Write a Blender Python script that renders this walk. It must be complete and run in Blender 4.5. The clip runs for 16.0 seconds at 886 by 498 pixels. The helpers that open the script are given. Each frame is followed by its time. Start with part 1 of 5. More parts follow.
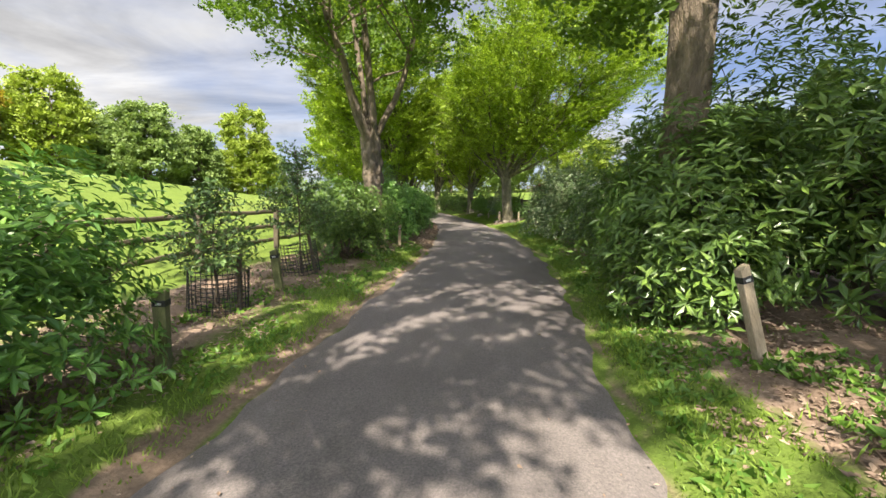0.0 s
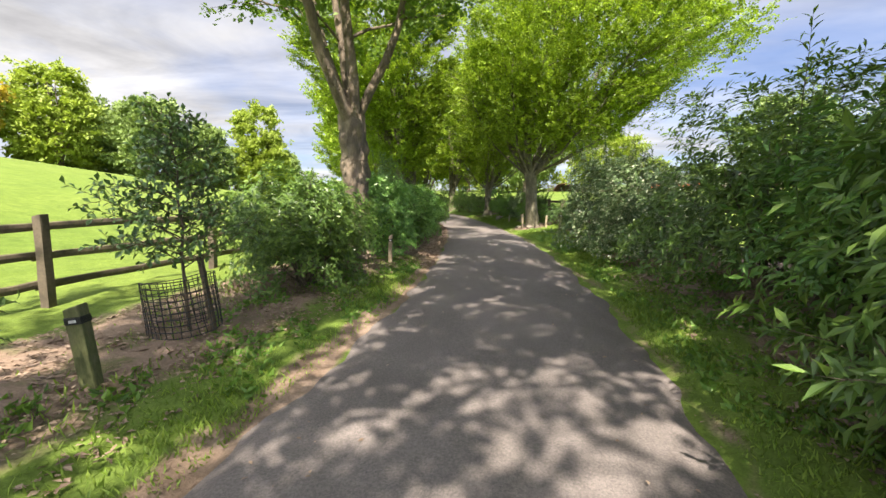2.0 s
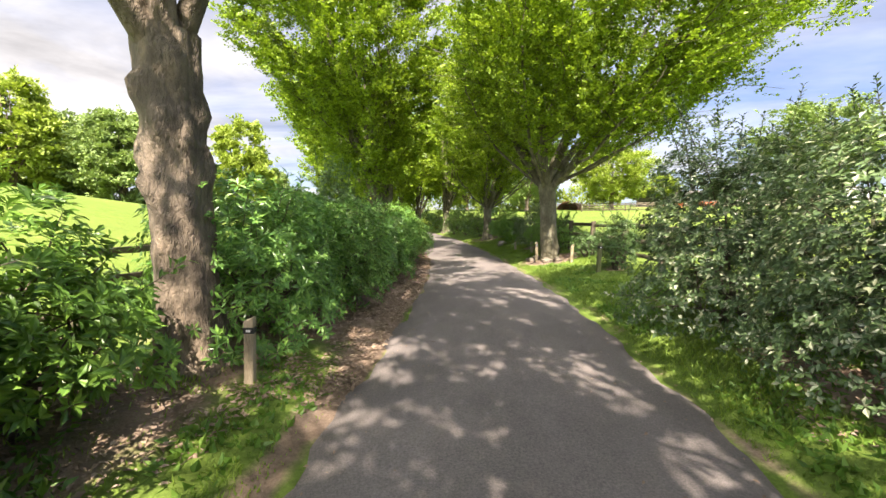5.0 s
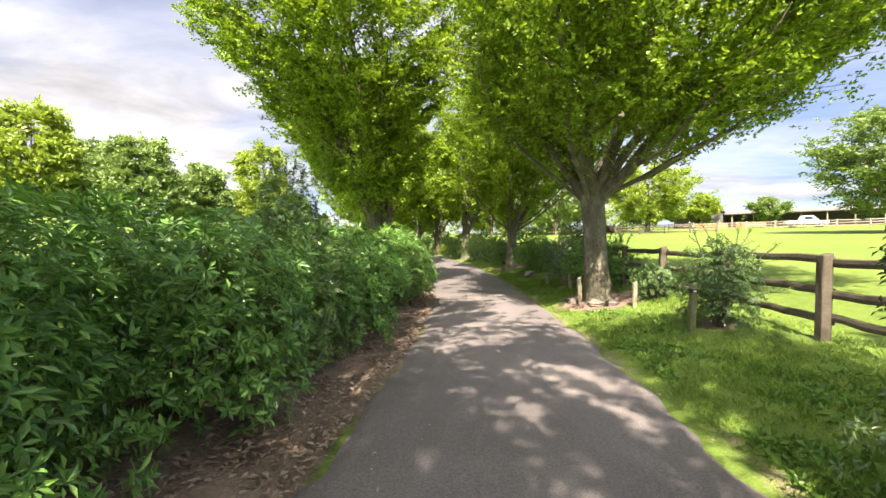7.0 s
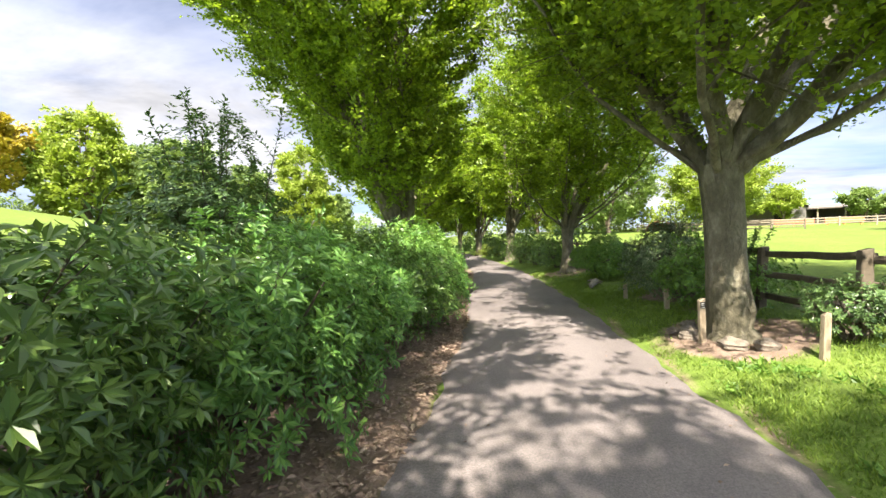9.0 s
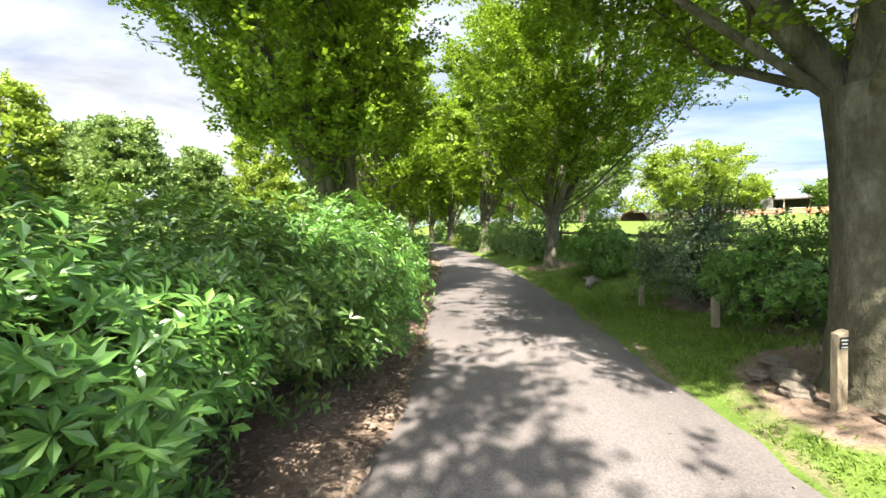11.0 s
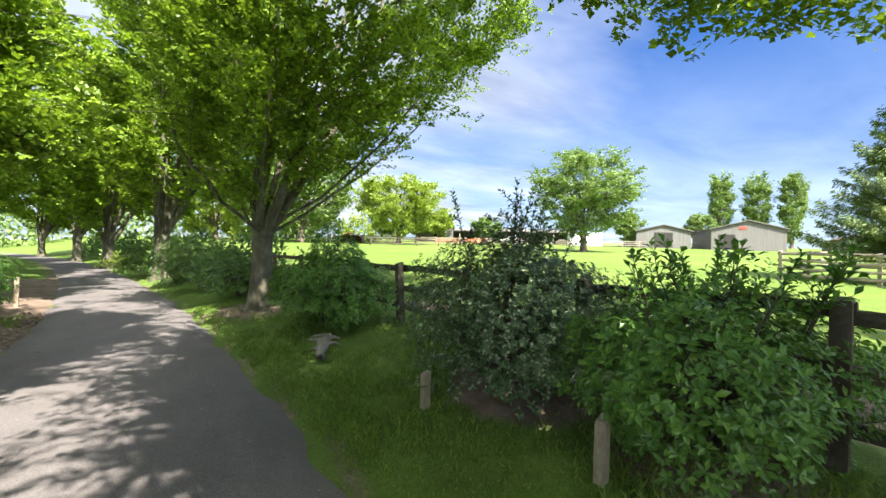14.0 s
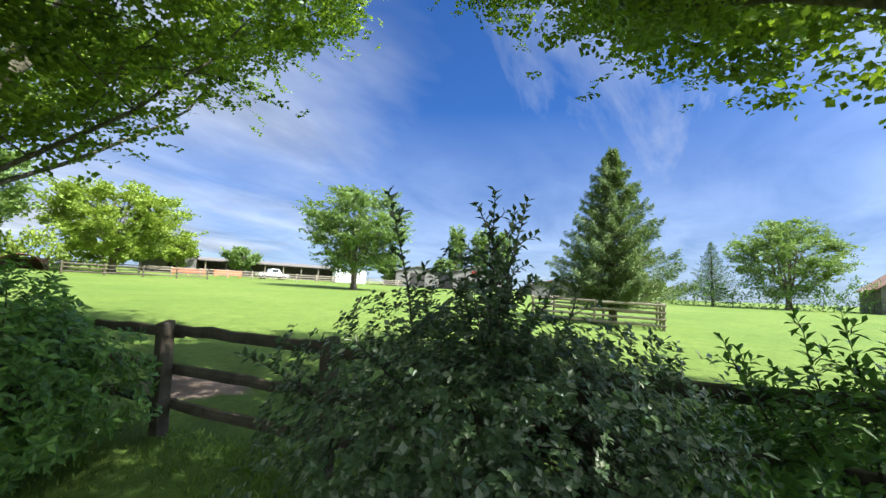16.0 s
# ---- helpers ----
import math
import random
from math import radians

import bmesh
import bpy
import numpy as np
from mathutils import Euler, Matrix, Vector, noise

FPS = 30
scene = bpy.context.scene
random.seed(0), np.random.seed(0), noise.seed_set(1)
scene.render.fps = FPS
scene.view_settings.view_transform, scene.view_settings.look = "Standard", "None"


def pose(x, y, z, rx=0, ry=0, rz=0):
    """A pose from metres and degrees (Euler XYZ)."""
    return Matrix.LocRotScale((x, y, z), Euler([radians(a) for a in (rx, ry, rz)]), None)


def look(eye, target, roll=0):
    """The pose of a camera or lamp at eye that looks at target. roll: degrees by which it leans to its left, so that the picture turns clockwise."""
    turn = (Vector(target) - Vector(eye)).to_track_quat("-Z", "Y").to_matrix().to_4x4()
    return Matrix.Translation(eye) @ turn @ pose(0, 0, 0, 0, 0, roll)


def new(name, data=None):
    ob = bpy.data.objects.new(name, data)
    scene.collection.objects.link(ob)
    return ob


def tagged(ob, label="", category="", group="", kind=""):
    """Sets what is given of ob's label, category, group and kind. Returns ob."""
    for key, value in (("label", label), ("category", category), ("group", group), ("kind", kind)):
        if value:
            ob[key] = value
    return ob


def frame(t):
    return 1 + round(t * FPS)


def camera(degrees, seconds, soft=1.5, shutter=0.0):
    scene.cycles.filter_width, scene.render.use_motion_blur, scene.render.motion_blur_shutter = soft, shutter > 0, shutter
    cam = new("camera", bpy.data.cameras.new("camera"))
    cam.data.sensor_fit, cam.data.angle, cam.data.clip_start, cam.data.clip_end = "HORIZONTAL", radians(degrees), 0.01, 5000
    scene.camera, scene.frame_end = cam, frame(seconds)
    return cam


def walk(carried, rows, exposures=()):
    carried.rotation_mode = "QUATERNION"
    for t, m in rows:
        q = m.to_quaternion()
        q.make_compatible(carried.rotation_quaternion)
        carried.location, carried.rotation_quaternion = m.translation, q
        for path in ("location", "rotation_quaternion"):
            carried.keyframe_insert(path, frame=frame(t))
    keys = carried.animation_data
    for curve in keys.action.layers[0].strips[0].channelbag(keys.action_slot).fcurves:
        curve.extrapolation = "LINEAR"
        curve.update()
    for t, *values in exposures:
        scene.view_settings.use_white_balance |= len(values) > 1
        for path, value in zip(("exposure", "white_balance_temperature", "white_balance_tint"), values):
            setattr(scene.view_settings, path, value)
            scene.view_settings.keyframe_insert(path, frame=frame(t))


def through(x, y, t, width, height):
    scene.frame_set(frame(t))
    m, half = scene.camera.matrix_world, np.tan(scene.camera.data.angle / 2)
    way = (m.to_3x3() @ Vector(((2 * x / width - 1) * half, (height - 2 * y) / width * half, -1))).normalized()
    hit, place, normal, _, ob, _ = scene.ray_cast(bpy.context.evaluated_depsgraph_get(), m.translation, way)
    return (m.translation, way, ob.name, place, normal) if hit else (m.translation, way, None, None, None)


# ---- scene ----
cam = camera(96.2, 16.0, 1.5)
METRES, EYE, TILT, LEAN, TURN = 24.0, 1.5, -7.5, 0.0, 0.0
ROWS = [
    (0.0, 0.0, 0.0, 0.0, -0.0, 0.0, 0.0),
    (0.5, 0.0076, 0.0315, 0.0052, 0.46, 0.17, -0.12),
    (1.0, 0.0122, 0.0654, 0.0092, 1.12, 0.18, -0.3),
    (1.5, 0.0115, 0.0991, 0.0132, 1.88, 0.06, -0.5),
    (2.0, 0.0099, 0.1345, 0.0181, 2.49, -0.08, -0.55),
    (2.5, 0.0092, 0.1696, 0.0229, 2.82, -0.07, -0.51),
    (3.0, 0.012, 0.2066, 0.0276, 2.95, 0.1, -0.43),
    (3.5, 0.0149, 0.2419, 0.0328, 2.84, 0.37, -0.38),
    (4.0, 0.019, 0.2778, 0.0376, 2.57, 0.7, -0.35),
    (4.5, 0.0219, 0.312, 0.0431, 2.39, 1.4, -0.34),
    (5.0, 0.0246, 0.347, 0.0488, 2.49, 2.64, -0.31),
    (7.5, 0.0387, 0.5201, 0.0722, 8.98, 6.44, -0.61),
    (8.0, 0.0359, 0.5532, 0.0767, 11.6, 6.58, -0.81),
    (10.5, 0.0234, 0.6938, 0.092, 12.65, 4.78, -0.72),
    (11.0, 0.0216, 0.7224, 0.0954, 8.7, 4.58, -0.48),
    (11.5, 0.0204, 0.75, 0.0987, 3.94, 4.64, -0.12),
    (12.0, 0.0215, 0.7784, 0.1017, -1.55, 4.67, 0.25),
    (12.5, 0.0241, 0.805, 0.1054, -8.08, 4.74, 0.8),
    (13.0, 0.029, 0.8317, 0.1097, -15.44, 4.82, 1.35),
    (13.5, 0.0357, 0.8578, 0.1153, -22.88, 5.38, 1.88),
    (14.0, 0.0449, 0.8832, 0.1212, -30.5, 6.69, 2.3),
    (14.5, 0.0524, 0.907, 0.127, -38.79, 8.12, 2.8),
    (15.0, 0.0599, 0.9311, 0.1307, -47.69, 9.1, 3.26),
    (15.5, 0.0643, 0.9553, 0.1352, -56.36, 9.61, 3.66),
    (16.0, 0.0684, 0.9802, 0.1395, -64.47, 9.88, 4.06),
]
walk(cam, [(t, pose(0, 0, EYE, TILT, LEAN, TURN) @ pose(METRES * x, METRES * y, METRES * z, 90 + pitch, roll, yaw)) for t, x, y, z, yaw, pitch, roll in ROWS],
     [(0.0, 1.5, 7000, 10), (3.0, 1.8, 7000, 13), (5.0, 1.95, 7150, 14), (8.0, 1.95, 7000, 13), (11.0, 2.05, 6500, 9), (13.0, 2.0, 6500, 8), (14.5, 1.8, 6150, 8), (16.0, 1.4, 5850, 8)])

# ---- sky and sun ----
SUN_EL, SUN_AZ = 53.0, 181.0          # degrees above the ground; clockwise from +y
world = bpy.data.worlds.new("sky")
scene.world = world
world.use_nodes = True
wt = world.node_tree
wt.nodes.clear()
w_out = wt.nodes.new("ShaderNodeOutputWorld")
w_bg = wt.nodes.new("ShaderNodeBackground")
w_bg.inputs["Strength"].default_value = 0.105
w_sky = wt.nodes.new("ShaderNodeTexSky")
w_sky.sky_type, w_sky.sun_disc = "NISHITA", False
w_sky.sun_elevation, w_sky.sun_rotation = radians(SUN_EL), radians(SUN_AZ)
w_sky.air_density, w_sky.dust_density, w_sky.ozone_density = 1.0, 0.3, 2.2
w_co = wt.nodes.new("ShaderNodeTexCoord")
w_sep = wt.nodes.new("ShaderNodeSeparateXYZ")
wt.links.new(w_co.outputs["Generated"], w_sep.inputs[0])


def wmath(op, a, b=None, c=None, clamp=False):
    n = wt.nodes.new("ShaderNodeMath")
    n.operation, n.use_clamp = op, clamp
    for k, v in enumerate((a, b, c)):
        if v is None:
            continue
        if isinstance(v, (int, float)):
            n.inputs[k].default_value = v
        else:
            wt.links.new(v, n.inputs[k])
    return n.outputs[0]


# clouds lie on a flat layer high above: the way is divided by its height
w_z = wmath("MAXIMUM", wmath("ADD", w_sep.outputs["Z"], 0.12), 0.04)
w_comb = wt.nodes.new("ShaderNodeCombineXYZ")
wt.links.new(wmath("DIVIDE", w_sep.outputs["X"], w_z), w_comb.inputs[0])
wt.links.new(wmath("DIVIDE", w_sep.outputs["Y"], w_z), w_comb.inputs[1])


def wnoise(scale, detail, rough, stretch, turn, shift):
    m = wt.nodes.new("ShaderNodeMapping")
    m.inputs["Scale"].default_value = stretch
    m.inputs["Rotation"].default_value = (0, 0, radians(turn))
    m.inputs["Location"].default_value = (shift, shift * 0.7, 0)
    wt.links.new(w_comb.outputs[0], m.inputs[0])
    n = wt.nodes.new("ShaderNodeTexNoise")
    n.inputs["Scale"].default_value, n.inputs["Detail"].default_value, n.inputs["Roughness"].default_value = scale, detail, rough
    n.inputs["Distortion"].default_value = 0.4
    wt.links.new(m.outputs[0], n.inputs["Vector"])
    return n.outputs["Fac"]


wisps = wmath("MULTIPLY", wmath("SUBTRACT", wnoise(0.9, 7, 0.62, (0.35, 1.9, 1), 35, 3.1), 0.53), 3.8, clamp=True)
banks = wmath("MULTIPLY", wmath("SUBTRACT", wnoise(0.55, 6, 0.55, (0.8, 1.0, 1), 10, 8.4), 0.42), 5.0, clamp=True)
# the bank of cloud covers the half of the sky beyond the meadow
side = wmath("ADD", wmath("MULTIPLY", w_sep.outputs["X"], -0.8), w_sep.outputs["Y"])
side = wmath("MULTIPLY_ADD", side, 1.3, -0.67)
side = wmath("MULTIPLY_ADD", wnoise(0.7, 5, 0.6, (0.6, 1.2, 1), 25, 1.7), 2.0, side, clamp=True)
low = wmath("MULTIPLY_ADD", w_sep.outputs["Z"], -2.3, 1.0, clamp=True)
cloud = wmath("MAXIMUM", wmath("MULTIPLY", wisps, 0.85), wmath("MULTIPLY", wmath("ADD", wmath("MULTIPLY", banks, 0.45), 0.52), side))
cloud = wmath("MAXIMUM", cloud, wmath("MULTIPLY", low, 0.68), clamp=True)
# thin cloud is added over the unseen sunny half of the sky to fill the shade; cloud glows brighter the nearer it stands
# to the sun
az, el = radians(SUN_AZ), radians(SUN_EL)
sun_from = Vector((math.sin(az) * math.cos(el), math.cos(az) * math.cos(el), math.sin(el)))
w_dot = wt.nodes.new("ShaderNodeVectorMath")
w_dot.operation = "DOT_PRODUCT"
wt.links.new(w_co.outputs["Generated"], w_dot.inputs[0])
w_dot.inputs[1].default_value = sun_from
toward = wmath("MULTIPLY", wmath("SUBTRACT", w_dot.outputs["Value"], 0.35), 1.55, clamp=True)
cloud = wmath("MAXIMUM", cloud, wmath("MULTIPLY", wmath("MULTIPLY_ADD", banks, 0.5, 0.42), wmath("MULTIPLY", toward, 1.4, clamp=True)), clamp=True)
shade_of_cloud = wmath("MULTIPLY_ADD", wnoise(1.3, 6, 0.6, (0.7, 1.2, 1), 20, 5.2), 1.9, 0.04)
glow = wmath("MULTIPLY", wmath("MULTIPLY_ADD", toward, 13.0, 2.7), shade_of_cloud)
w_white = wt.nodes.new("ShaderNodeVectorMath")
w_white.operation = "SCALE"
w_white.inputs[0].default_value = (0.96, 0.985, 1.04)
wt.links.new(glow, w_white.inputs["Scale"])
w_mix = wt.nodes.new("ShaderNodeMix")
w_mix.data_type = "RGBA"
wt.links.new(cloud, w_mix.inputs["Factor"])
w_deep = wt.nodes.new("ShaderNodeVectorMath")
w_deep.operation = "MULTIPLY"
w_deep.inputs[1].default_value = (0.21, 0.35, 0.57)
wt.links.new(w_sky.outputs[0], w_deep.inputs[0])
wt.links.new(w_deep.outputs[0], w_mix.inputs["A"])
wt.links.new(w_white.outputs[0], w_mix.inputs["B"])
wt.links.new(w_mix.outputs["Result"], w_bg.inputs["Color"])
wt.links.new(w_bg.outputs[0], w_out.inputs[0])

sun_data = bpy.data.lights.new("sun", "SUN")
sun_data.energy, sun_data.angle, sun_data.color = 4.9, radians(0.55), (1.0, 0.94, 0.84)
sun = new("sun", sun_data)
sun.matrix_world = look(sun_from * 50, (0, 0, 0))

# ---- materials ----
def material(name, rough=0.7, metal=0.0, spec=0.5):
    m = bpy.data.materials.new(name)
    m.use_nodes = True
    b = m.node_tree.nodes["Principled BSDF"]
    b.inputs["Roughness"].default_value, b.inputs["Metallic"].default_value = rough, metal
    b.inputs["Specular IOR Level"].default_value = spec
    return m, m.node_tree, b


def ramp(nt, fac, stops):
    r = nt.nodes.new("ShaderNodeValToRGB")
    while len(r.color_ramp.elements) < len(stops):
        r.color_ramp.elements.new(0.5)
    for e, (p, c) in zip(r.color_ramp.elements, stops):
        e.position, e.color = p, (*c, 1)
    nt.links.new(fac, r.inputs[0])
    return r.outputs[0]


def noise_fac(nt, scale, detail=5, rough=0.6, stretch=(1, 1, 1), coord="Object"):
    co = nt.nodes.new("ShaderNodeTexCoord")
    mp = nt.nodes.new("ShaderNodeMapping")
    mp.inputs["Scale"].default_value = stretch
    n = nt.nodes.new("ShaderNodeTexNoise")
    n.inputs["Scale"].default_value, n.inputs["Detail"].default_value, n.inputs["Roughness"].default_value = scale, detail, rough
    nt.links.new(co.outputs[coord], mp.inputs[0])
    nt.links.new(mp.outputs[0], n.inputs["Vector"])
    return n.outputs["Fac"]


def mixed(nt, a, b, fac, mode="MIX"):
    n = nt.nodes.new("ShaderNodeMix")
    n.data_type, n.blend_type = "RGBA", mode
    for v, k in ((a, "A"), (b, "B"), (fac, "Factor")):
        if isinstance(v, (int, float)):
            n.inputs[k].default_value = v
        elif isinstance(v, tuple):
            n.inputs[k].default_value = (*v, 1)
        else:
            nt.links.new(v, n.inputs[k])
    return n.outputs["Result"]


def bump(nt, b, height, strength, distance):
    n = nt.nodes.new("ShaderNodeBump")
    n.inputs["Strength"].default_value, n.inputs["Distance"].default_value = strength, distance
    nt.links.new(height, n.inputs["Height"])
    nt.links.new(n.outputs[0], b.inputs["Normal"])


def leaf_material(name, dark, mid, bright, rough=0.42, through=0.3, patch=0.6, pale=None):
    """Leaves: every leaf its own tone, whole boughs lighter or darker, light shining through."""
    m, nt, b = material(name, rough, 0, 0.5)
    geo = nt.nodes.new("ShaderNodeNewGeometry")
    tone = ramp(nt, geo.outputs["Random Per Island"], [(0.0, dark), (0.5, mid), (1.0, bright)])
    big = noise_fac(nt, 0.9, 3, 0.5)
    tone = mixed(nt, tone, mixed(nt, dark, bright, big), patch * 0.5)
    if pale:
        spots = nt.nodes.new("ShaderNodeMath")
        spots.operation = "GREATER_THAN"
        spots.inputs[1].default_value = 0.83
        nt.links.new(geo.outputs["Random Per Island"], spots.inputs[0])
        tone = mixed(nt, tone, pale, spots.outputs[0])
    nt.links.new(tone, b.inputs["Base Color"])
    tr = nt.nodes.new("ShaderNodeBsdfTranslucent")
    nt.links.new(mixed(nt, tone, (1.0, 1.0, 0.35), 0.5, "MULTIPLY"), tr.inputs["Color"])
    sh = nt.nodes.new("ShaderNodeMixShader")
    sh.inputs[0].default_value = through
    nt.links.new(b.outputs[0], sh.inputs[1])
    nt.links.new(tr.outputs[0], sh.inputs[2])
    nt.links.new(sh.outputs[0], nt.nodes["Material Output"].inputs["Surface"])
    return m


def two_tone(name, c1, c2, scale, rough=0.85, stretch=(1, 1, 1), bump_s=0.4, bump_d=0.02, c3=None, fine=None, vary=0.0):
    m, nt, b = material(name, rough)
    f = noise_fac(nt, scale, 6, 0.65, stretch)
    stops = [(0.3, c1), (0.7, c2)] if c3 is None else [(0.25, c1), (0.5, c2), (0.75, c3)]
    col = ramp(nt, f, stops)
    g = noise_fac(nt, fine or scale * 9, 3, 0.7, stretch)
    col = mixed(nt, col, ramp(nt, g, [(0.3, (0.6, 0.6, 0.6)), (0.7, (1.25, 1.25, 1.25))]), 0.6, "MULTIPLY")
    if vary:
        info = nt.nodes.new("ShaderNodeObjectInfo")
        col = mixed(nt, col, ramp(nt, info.outputs["Random"], [(0, (1 - vary,) * 3), (1, (1 + vary,) * 3)]), 1.0, "MULTIPLY")
    nt.links.new(col, b.inputs["Base Color"])
    bump(nt, b, g, bump_s, bump_d)
    return m


M_RHODO = leaf_material("rhododendron leaf", (0.055, 0.14, 0.034), (0.13, 0.30, 0.065), (0.28, 0.48, 0.10), 0.32, 0.26)
M_RHODO_DARK = leaf_material("dark evergreen leaf", (0.045, 0.095, 0.024), (0.10, 0.19, 0.04), (0.23, 0.35, 0.07), 0.33, 0.24)
M_LAUREL = leaf_material("laurel leaf", (0.06, 0.145, 0.026), (0.13, 0.27, 0.045), (0.26, 0.43, 0.07), 0.34, 0.3)
M_HOLLY = leaf_material("holly leaf", (0.05, 0.105, 0.038), (0.092, 0.17, 0.052), (0.16, 0.26, 0.07), 0.36, 0.2)
M_HOLLY_PALE = leaf_material("variegated holly leaf", (0.06, 0.11, 0.045), (0.11, 0.18, 0.07), (0.19, 0.27, 0.10), 0.34, 0.18, 0.6, (0.36, 0.39, 0.25))
M_HORNBEAM = leaf_material("hornbeam leaf", (0.065, 0.12, 0.013), (0.20, 0.325, 0.027), (0.41, 0.55, 0.045), 0.45, 0.43)
M_BROADLEAF = leaf_material("broad tree leaf", (0.07, 0.13, 0.02), (0.12, 0.22, 0.03), (0.20, 0.32, 0.04), 0.5, 0.5)
# this green is paled, with the haze of distance put into its colour
M_FAR_GREEN = leaf_material("hazy far tree leaf", (0.13, 0.20, 0.062), (0.195, 0.285, 0.082), (0.27, 0.365, 0.10), 0.6, 0.33)
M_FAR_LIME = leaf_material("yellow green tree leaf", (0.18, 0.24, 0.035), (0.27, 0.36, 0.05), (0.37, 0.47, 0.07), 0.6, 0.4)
M_GOLD = leaf_material("golden tree leaf", (0.30, 0.24, 0.03), (0.42, 0.33, 0.04), (0.52, 0.42, 0.06), 0.6, 0.35)
M_CEDAR = leaf_material("cedar needle", (0.095, 0.16, 0.055), (0.165, 0.24, 0.075), (0.27, 0.33, 0.10), 0.6, 0.2)
M_GRASS = leaf_material("grass blade", (0.10, 0.18, 0.025), (0.17, 0.28, 0.035), (0.28, 0.38, 0.06), 0.6, 0.35)
M_HERB = leaf_material("weed leaf", (0.06, 0.14, 0.022), (0.12, 0.25, 0.036), (0.22, 0.37, 0.06), 0.5, 0.3)
M_LITTER = leaf_material("fallen leaf", (0.11, 0.072, 0.05), (0.23, 0.155, 0.11), (0.42, 0.32, 0.24), 0.8, 0.05)
M_BARK = two_tone("grey bark", (0.06, 0.047, 0.034), (0.16, 0.125, 0.092), 4.5, 0.9, (1, 1, 0.4), 1.0, 0.06, (0.34, 0.26, 0.185), 20)
M_BARK_SMOOTH = two_tone("smooth hornbeam bark", (0.06, 0.055, 0.034), (0.13, 0.116, 0.072), 5.5, 0.88, (1, 1, 0.45), 1.0, 0.04, (0.29, 0.265, 0.19), 26)
M_DRIFT = two_tone("bleached dead wood", (0.16, 0.13, 0.10), (0.30, 0.26, 0.21), 9, 0.9, (1, 1, 1), 0.8, 0.02, (0.38, 0.34, 0.28), 30)
M_TWIG = two_tone("twig bark", (0.07, 0.055, 0.04), (0.15, 0.12, 0.085), 8, 0.9)
M_FENCE = two_tone("weathered fence timber", (0.05, 0.038, 0.026), (0.12, 0.095, 0.065), 4, 0.9, (1, 1, 1), 0.6, 0.01, (0.17, 0.14, 0.09), 30, 0.25)
M_POST = two_tone("pale softwood", (0.26, 0.20, 0.13), (0.40, 0.32, 0.22), 5, 0.85, (3, 3, 0.5), 0.4, 0.004, (0.48, 0.40, 0.29), 40, 0.15)
M_MOSSY = two_tone("mossy post timber", (0.07, 0.085, 0.03), (0.14, 0.15, 0.06), 6, 0.9, (2, 2, 0.6), 0.5, 0.006, (0.22, 0.19, 0.12), 35)
M_BLACK = two_tone("black plastic", (0.012, 0.012, 0.012), (0.025, 0.025, 0.025), 20, 0.5)
M_LABEL = two_tone("white label", (0.6, 0.6, 0.58), (0.75, 0.75, 0.72), 12, 0.6)
M_STONE = two_tone("grey stone", (0.13, 0.108, 0.084), (0.25, 0.21, 0.165), 6, 0.9, (1, 1, 1), 0.7, 0.02)
M_WALL_GREY = two_tone("grey boarded wall", (0.13, 0.12, 0.11), (0.20, 0.185, 0.17), 1.2, 0.85, (4, 4, 0.2))
M_ROOF_GREY = two_tone("grey sheet roof", (0.12, 0.105, 0.092), (0.20, 0.175, 0.155), 0.8, 0.8)
M_ROOF_RED = two_tone("red brown tile roof", (0.22, 0.12, 0.085), (0.36, 0.21, 0.15), 1.2, 0.85)
M_ROOF_RUST = two_tone("rusty curved sheet", (0.25, 0.11, 0.06), (0.40, 0.20, 0.12), 1.5, 0.8)
# for flat door panels: the unlit inside of a doorway is put into the colour
M_DARK = two_tone("dark doorway panel", (0.02, 0.018, 0.016), (0.05, 0.045, 0.04), 2, 0.9)
M_WHITE = two_tone("white paint", (0.66, 0.66, 0.65), (0.8, 0.8, 0.79), 1.0, 0.4)
M_ORANGE = two_tone("orange plastic", (0.7, 0.13, 0.05), (0.85, 0.2, 0.07), 2, 0.5)
M_RED = two_tone("red painted board", (0.45, 0.05, 0.035), (0.55, 0.08, 0.05), 3, 0.5)
M_RAIL_PALE = two_tone("silvered rail timber", (0.22, 0.18, 0.13), (0.36, 0.31, 0.24), 3, 0.9, vary=0.2)
M_GLASS, _nt, _b = material("dark glass", 0.08)
_b.inputs["Base Color"].default_value = (0.03, 0.035, 0.04, 1)
M_RUBBER = two_tone("tyre rubber", (0.015, 0.015, 0.015), (0.03, 0.03, 0.03), 8, 0.8)


